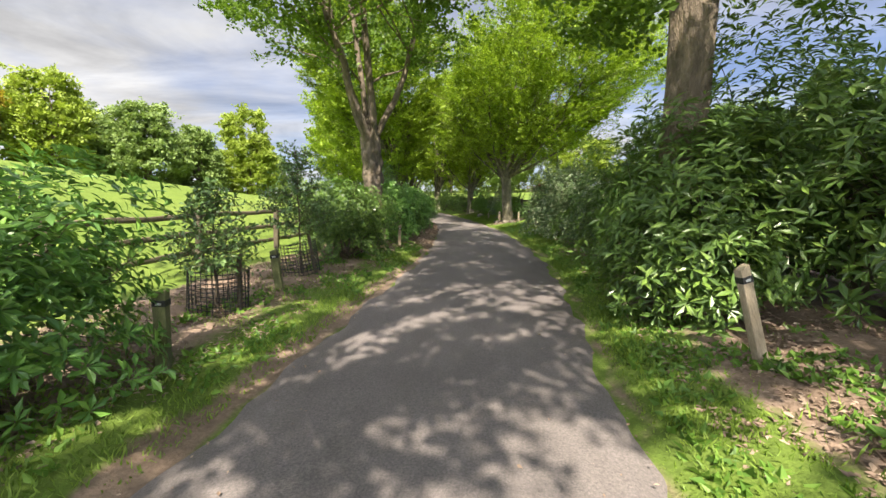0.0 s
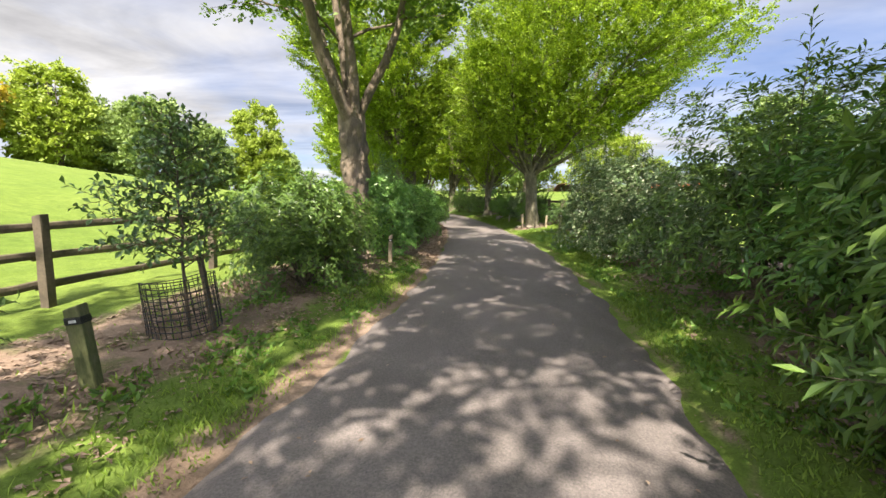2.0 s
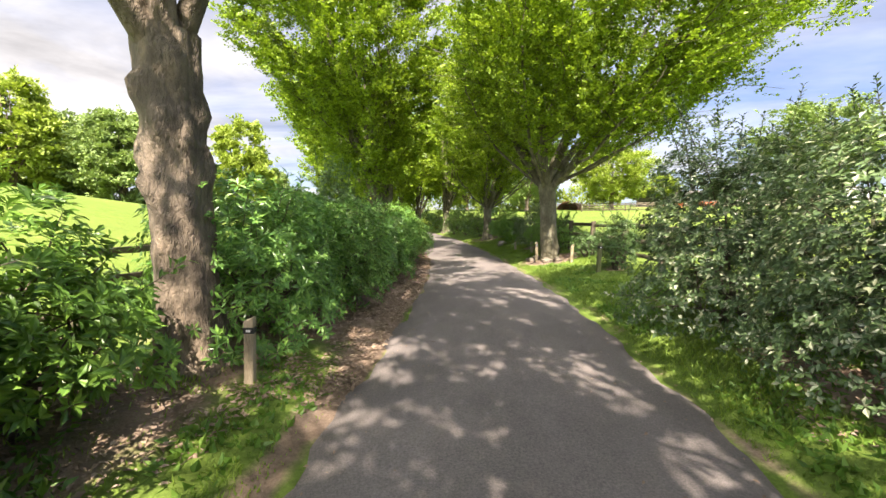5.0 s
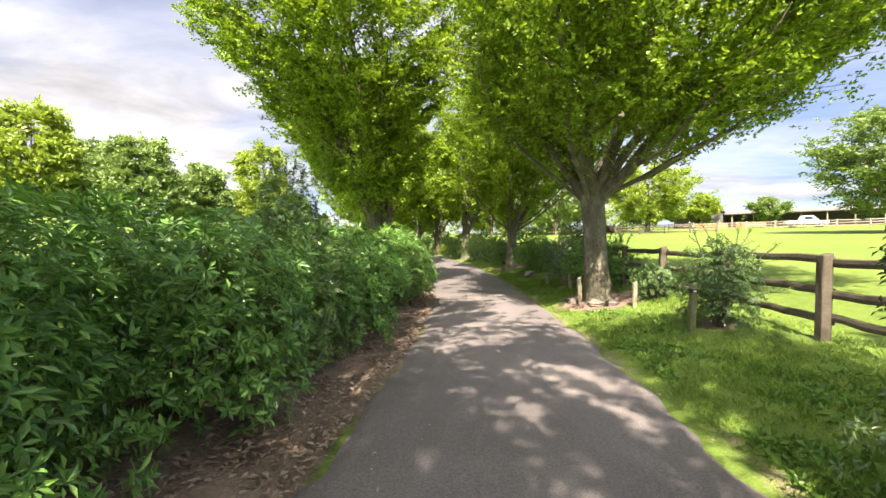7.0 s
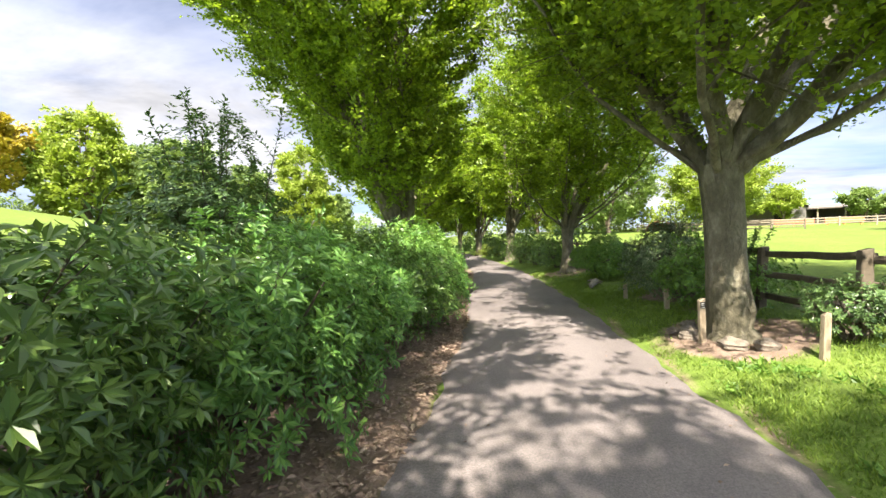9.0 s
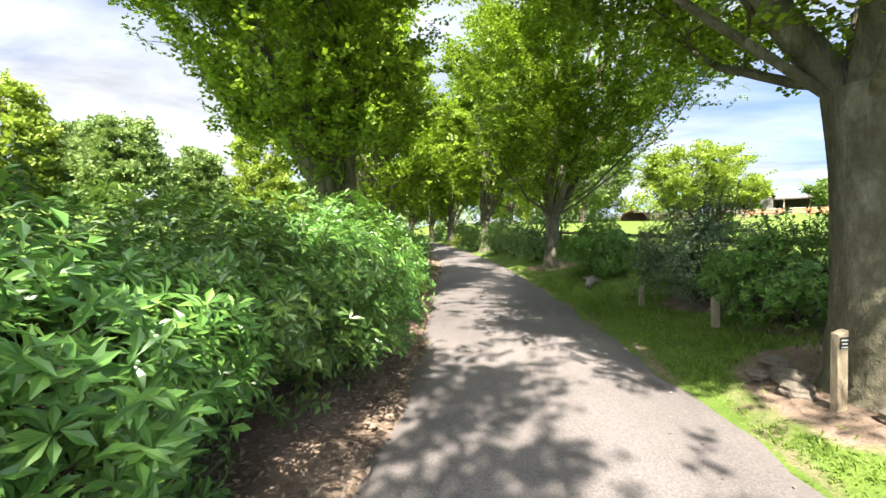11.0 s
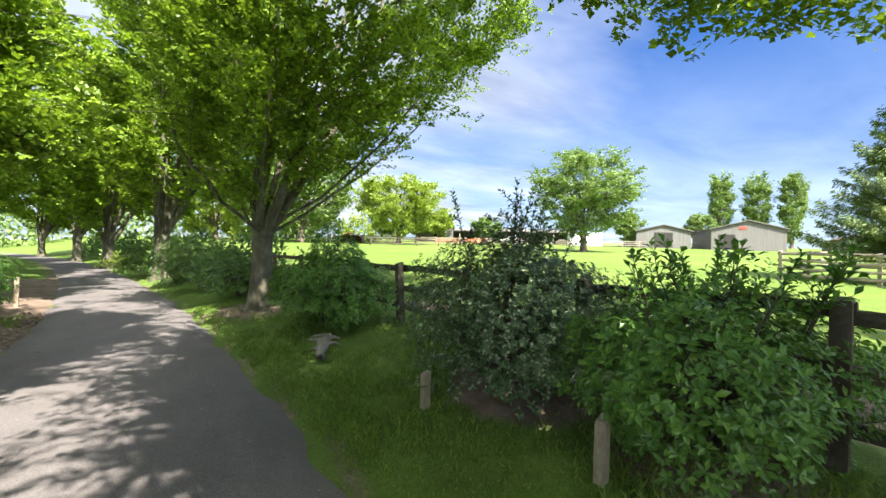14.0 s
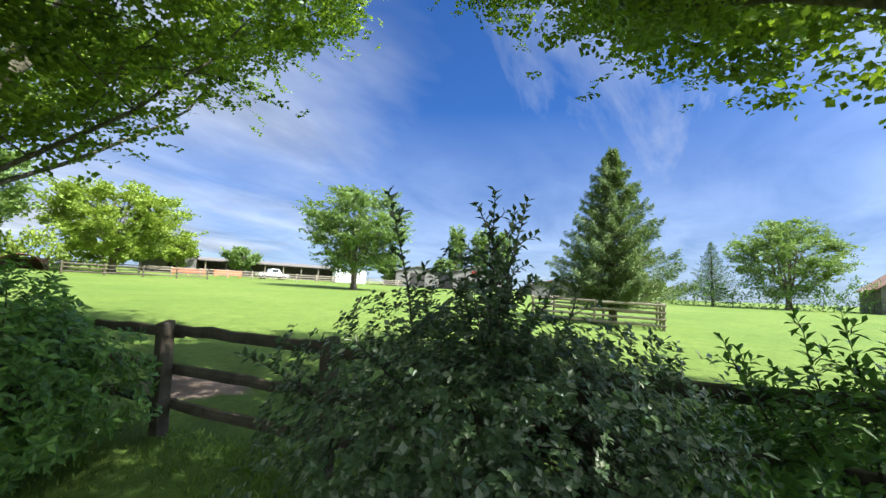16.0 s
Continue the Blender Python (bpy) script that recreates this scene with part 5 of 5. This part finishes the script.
def pickup(x, y, turn):
    e = thing("pickup_truck", x, y, gz(x, y), "white pickup truck parked by the shed", "vehicle")
    e.rotation_euler = (0, 0, radians(turn))
    bm = bmesh.new()
    prof = [(-2.5, 0.45), (2.5, 0.45), (2.5, 0.95), (1.3, 1.05), (0.7, 1.75), (-0.5, 1.78), (-0.75, 1.05), (-2.5, 1.05)]
    f = [bm.verts.new((px, -0.9, pz)) for px, pz in prof]
    b = [bm.verts.new((px, 0.9, pz)) for px, pz in prof]
    bm.faces.new(f)
    bm.faces.new(b[::-1])
    for k in range(8):
        bm.faces.new((f[k], b[k], b[(k + 1) % 8], f[(k + 1) % 8]))
    bmesh.ops.recalc_face_normals(bm, faces=bm.faces)
    bmesh.ops.bevel(bm, geom=bm.edges[:], offset=0.05, segments=2, affect="EDGES")
    part("body", bm, M_WHITE, e)
    for s in (-1, 1):
        bm = box_bm(1.0, 0.02, 0.45, 0, 1.18)
        bmesh.ops.translate(bm, verts=bm.verts, vec=(0.1, s * 0.905, 0))
        part("side_window", bm, M_GLASS, e)
        for wx in (-1.6, 1.6):
            bm = bmesh.new()
            bmesh.ops.create_cone(bm, cap_ends=True, segments=20, radius1=0.38, radius2=0.38, depth=0.24, matrix=Matrix.Translation((wx, s * 0.82, 0.38)) @ Matrix.Rotation(math.pi / 2, 4, "X"))
            bmesh.ops.bevel(bm, geom=[q for q in bm.edges if len(q.link_faces) == 2 and q.calc_face_angle() > 1], offset=0.04, segments=2, affect="EDGES")
            wheel = part("wheel", bm, M_RUBBER, e)
            bm = bmesh.new()
            bmesh.ops.create_cone(bm, cap_ends=True, segments=16, radius1=0.22, radius2=0.2, depth=0.05, matrix=Matrix.Translation((wx, s * 0.95, 0.38)) @ Matrix.Rotation(s * math.pi / 2, 4, "X"))
            part("rim", bm, M_ROOF_GREY, wheel)
    return e


pickup(50, 79, -20)


def barrier(x, y, turn, w):
    e = thing("barrier", x, y, gz(x, y), "orange plastic barrier before the stable", "barrier", "barriers")
    e.rotation_euler = (0, 0, radians(turn))
    for z, h in ((0.2, 0.35), (0.65, 0.35)):
        part("panel", box_bm(w, 0.08, h, 0.02, z), M_ORANGE, e)
    for s in (-1, 0, 1):
        bm = box_bm(0.12, 0.4, 0.12, 0.02)
        bmesh.ops.translate(bm, verts=bm.verts, vec=(s * w * 0.42, 0, 0))
        part("foot", bm, M_ORANGE, e)
        bm = box_bm(0.1, 0.1, 1.0, 0.01)
        bmesh.ops.translate(bm, verts=bm.verts, vec=(s * w * 0.46, 0, 0))
        part("upright", bm, M_ORANGE, e)


barrier(39, 84, -22, 4.5)
barrier(44, 82, -22, 4.0)
bm = box_bm(6.0, 2.4, 2.5, 0.03)
ob = part("container", bm, M_WHITE)
ob.location, ob.rotation_euler = (64, 74, gz(64, 74)), (0, 0, radians(-35))
tagged(ob, "white storage container near the barns", "container")


# ---- grass, weeds and litter ----
def blades(name, x, y, h, w, mat, label, category="grass", lean=0.5):
    g = np.random.default_rng(len(x))
    z = ground_z(x, y) - 0.01
    P = np.stack([x, y, z], 1)
    D = unit(np.stack([g.normal(0, lean, len(x)), g.normal(0, lean, len(x)), np.ones(len(x))], 1))
    N = unit(g.normal(size=(len(x), 3)) * np.array([1, 1, 0.2]))
    V, F = leaf_arrays(P, D, N, h, w, False, 0.25)
    return tagged(link_mesh(name, faces_mesh(name, V, F), mat), label, category, kind="stuff")


def patchy(x, y):
    return 0.5 + 0.25 * np.sin(x * 2.3 + y * 1.1) + 0.25 * np.sin(y * 1.9 - x * 1.3 + 1) + 0.2 * np.sin(x * 5.1 + 2) * np.sin(y * 4.7)


g = np.random.default_rng(301)
n = 210000
y = -1 + 34 * g.random(n) ** 0.9
right = g.random(n) < 0.58
d = g.random(n) ** 1.25 * 2.6
x = np.where(right, right_edge(y) + 0.02 + d, left_edge(y) - 0.02 - d)
keep = g.random(n) < np.clip(patchy(x, y) + 0.25 - 0.12 * d, 0.03, 1)
keep &= ~((~right) & (y > 12.3) & (y < 30))
keep &= ~((~right) & (y < 11.5) & (y > 4.5) & (d > 0.55 + 0.25 * np.sin(y * 2.3)) & (g.random(n) < 0.72))
keep &= ~(right & (y < 13) & (d > 0.75) & (g.random(n) < 0.8))
for ex, ey, er in ((3.45, 21.05, 1.0), (3.7, 24.2, 0.6), (2.15, 31.4, 0.9), (2.8, 2.8, 0.5)):
    keep &= ~((np.hypot(x - ex, y - ey) < er) & (g.random(n) < 0.88))
x, y, d = x[keep], y[keep], d[keep]
h = (0.04 + 0.05 * g.random(len(x))) * (0.7 + 0.6 * patchy(x, y)) * np.where(d < 0.12, 0.7, 1)
blades("verge_grass", x, y, h, 0.008 + 0.007 * g.random(len(x)), M_GRASS, "short tufted grass on the verges of the lane")

n = 40000
y = -1 + 30 * g.random(n)
right = g.random(n) < 0.6
d = 0.15 + 1.6 * g.random(n)
x = np.where(right, right_edge(y) + d, left_edge(y) - d)
clump = np.sin(x * 3.3 + 1) * np.sin(y * 2.1) + 0.5 * np.sin(x * 7 + y * 5)
keep = (clump > np.where(right & (y < 12), -0.35, 0.15)) & ~((~right) & (y > 12.3)) & ~(right & (y > 20)) & ((y < 16) | (d < 1.2))
x, y = x[keep], y[keep]
blades("weeds", x, y, 0.05 + 0.06 * g.random(len(x)), 0.035 + 0.03 * g.random(len(x)), M_HERB, "low broad-leaved weeds along the verge", "weeds", 1.4)


def litter(name, x, y, size, label, lift):
    g = np.random.default_rng(len(x) + 5)
    P = np.stack([x, y, lift + 0.004 + 0.012 * g.random(len(x))], 1)
    a = g.random(len(x)) * 6.283
    D = unit(np.stack([np.cos(a), np.sin(a), g.normal(0, 0.22, len(x))], 1))
    V, F = leaf_arrays(P, D, unit(UP + g.normal(0, 0.3, P.shape)), size, size * 0.5, False, 0.1)
    return tagged(link_mesh(name, faces_mesh(name, V, F), M_LITTER), label, "fallen leaves", kind="stuff")


n = 16000
y = 11.5 + 22 * g.random(n)
d = g.random(n) ** 1.1 * 1.2 - 0.08
x = left_edge(y) - d
litter("leaf_litter", x, y, 0.03 + 0.05 * g.random(n), "dry brown leaves and twigs under the hedge", np.maximum(ground_z(x, y), 0.02))
n = 22000
y = 1 + 11 * g.random(n)
d = 0.5 + 2.4 * g.random(n)
right = g.random(n) < 0.5
x = np.where(right, right_edge(y) + d * 0.8, left_edge(y) - d)
litter("leaf_litter", x, y, 0.03 + 0.05 * g.random(n), "dry brown leaves on bare earth under the shrubs", ground_z(x, y))
n = 700
y = 1 + 30 * g.random(n)
u = np.clip(np.where(g.random(n) < 0.5, g.random(n) ** 2 * 0.3, 1 - g.random(n) ** 2 * 0.3), 0.03, 0.97)
x = left_edge(y) + (right_edge(y) - left_edge(y)) * u
litter("fallen_leaves", x, y, 0.02 + 0.025 * g.random(n), "scattered dry leaves on the asphalt", 0.014 + 0.035 * (1 - (2 * u - 1) ** 2))
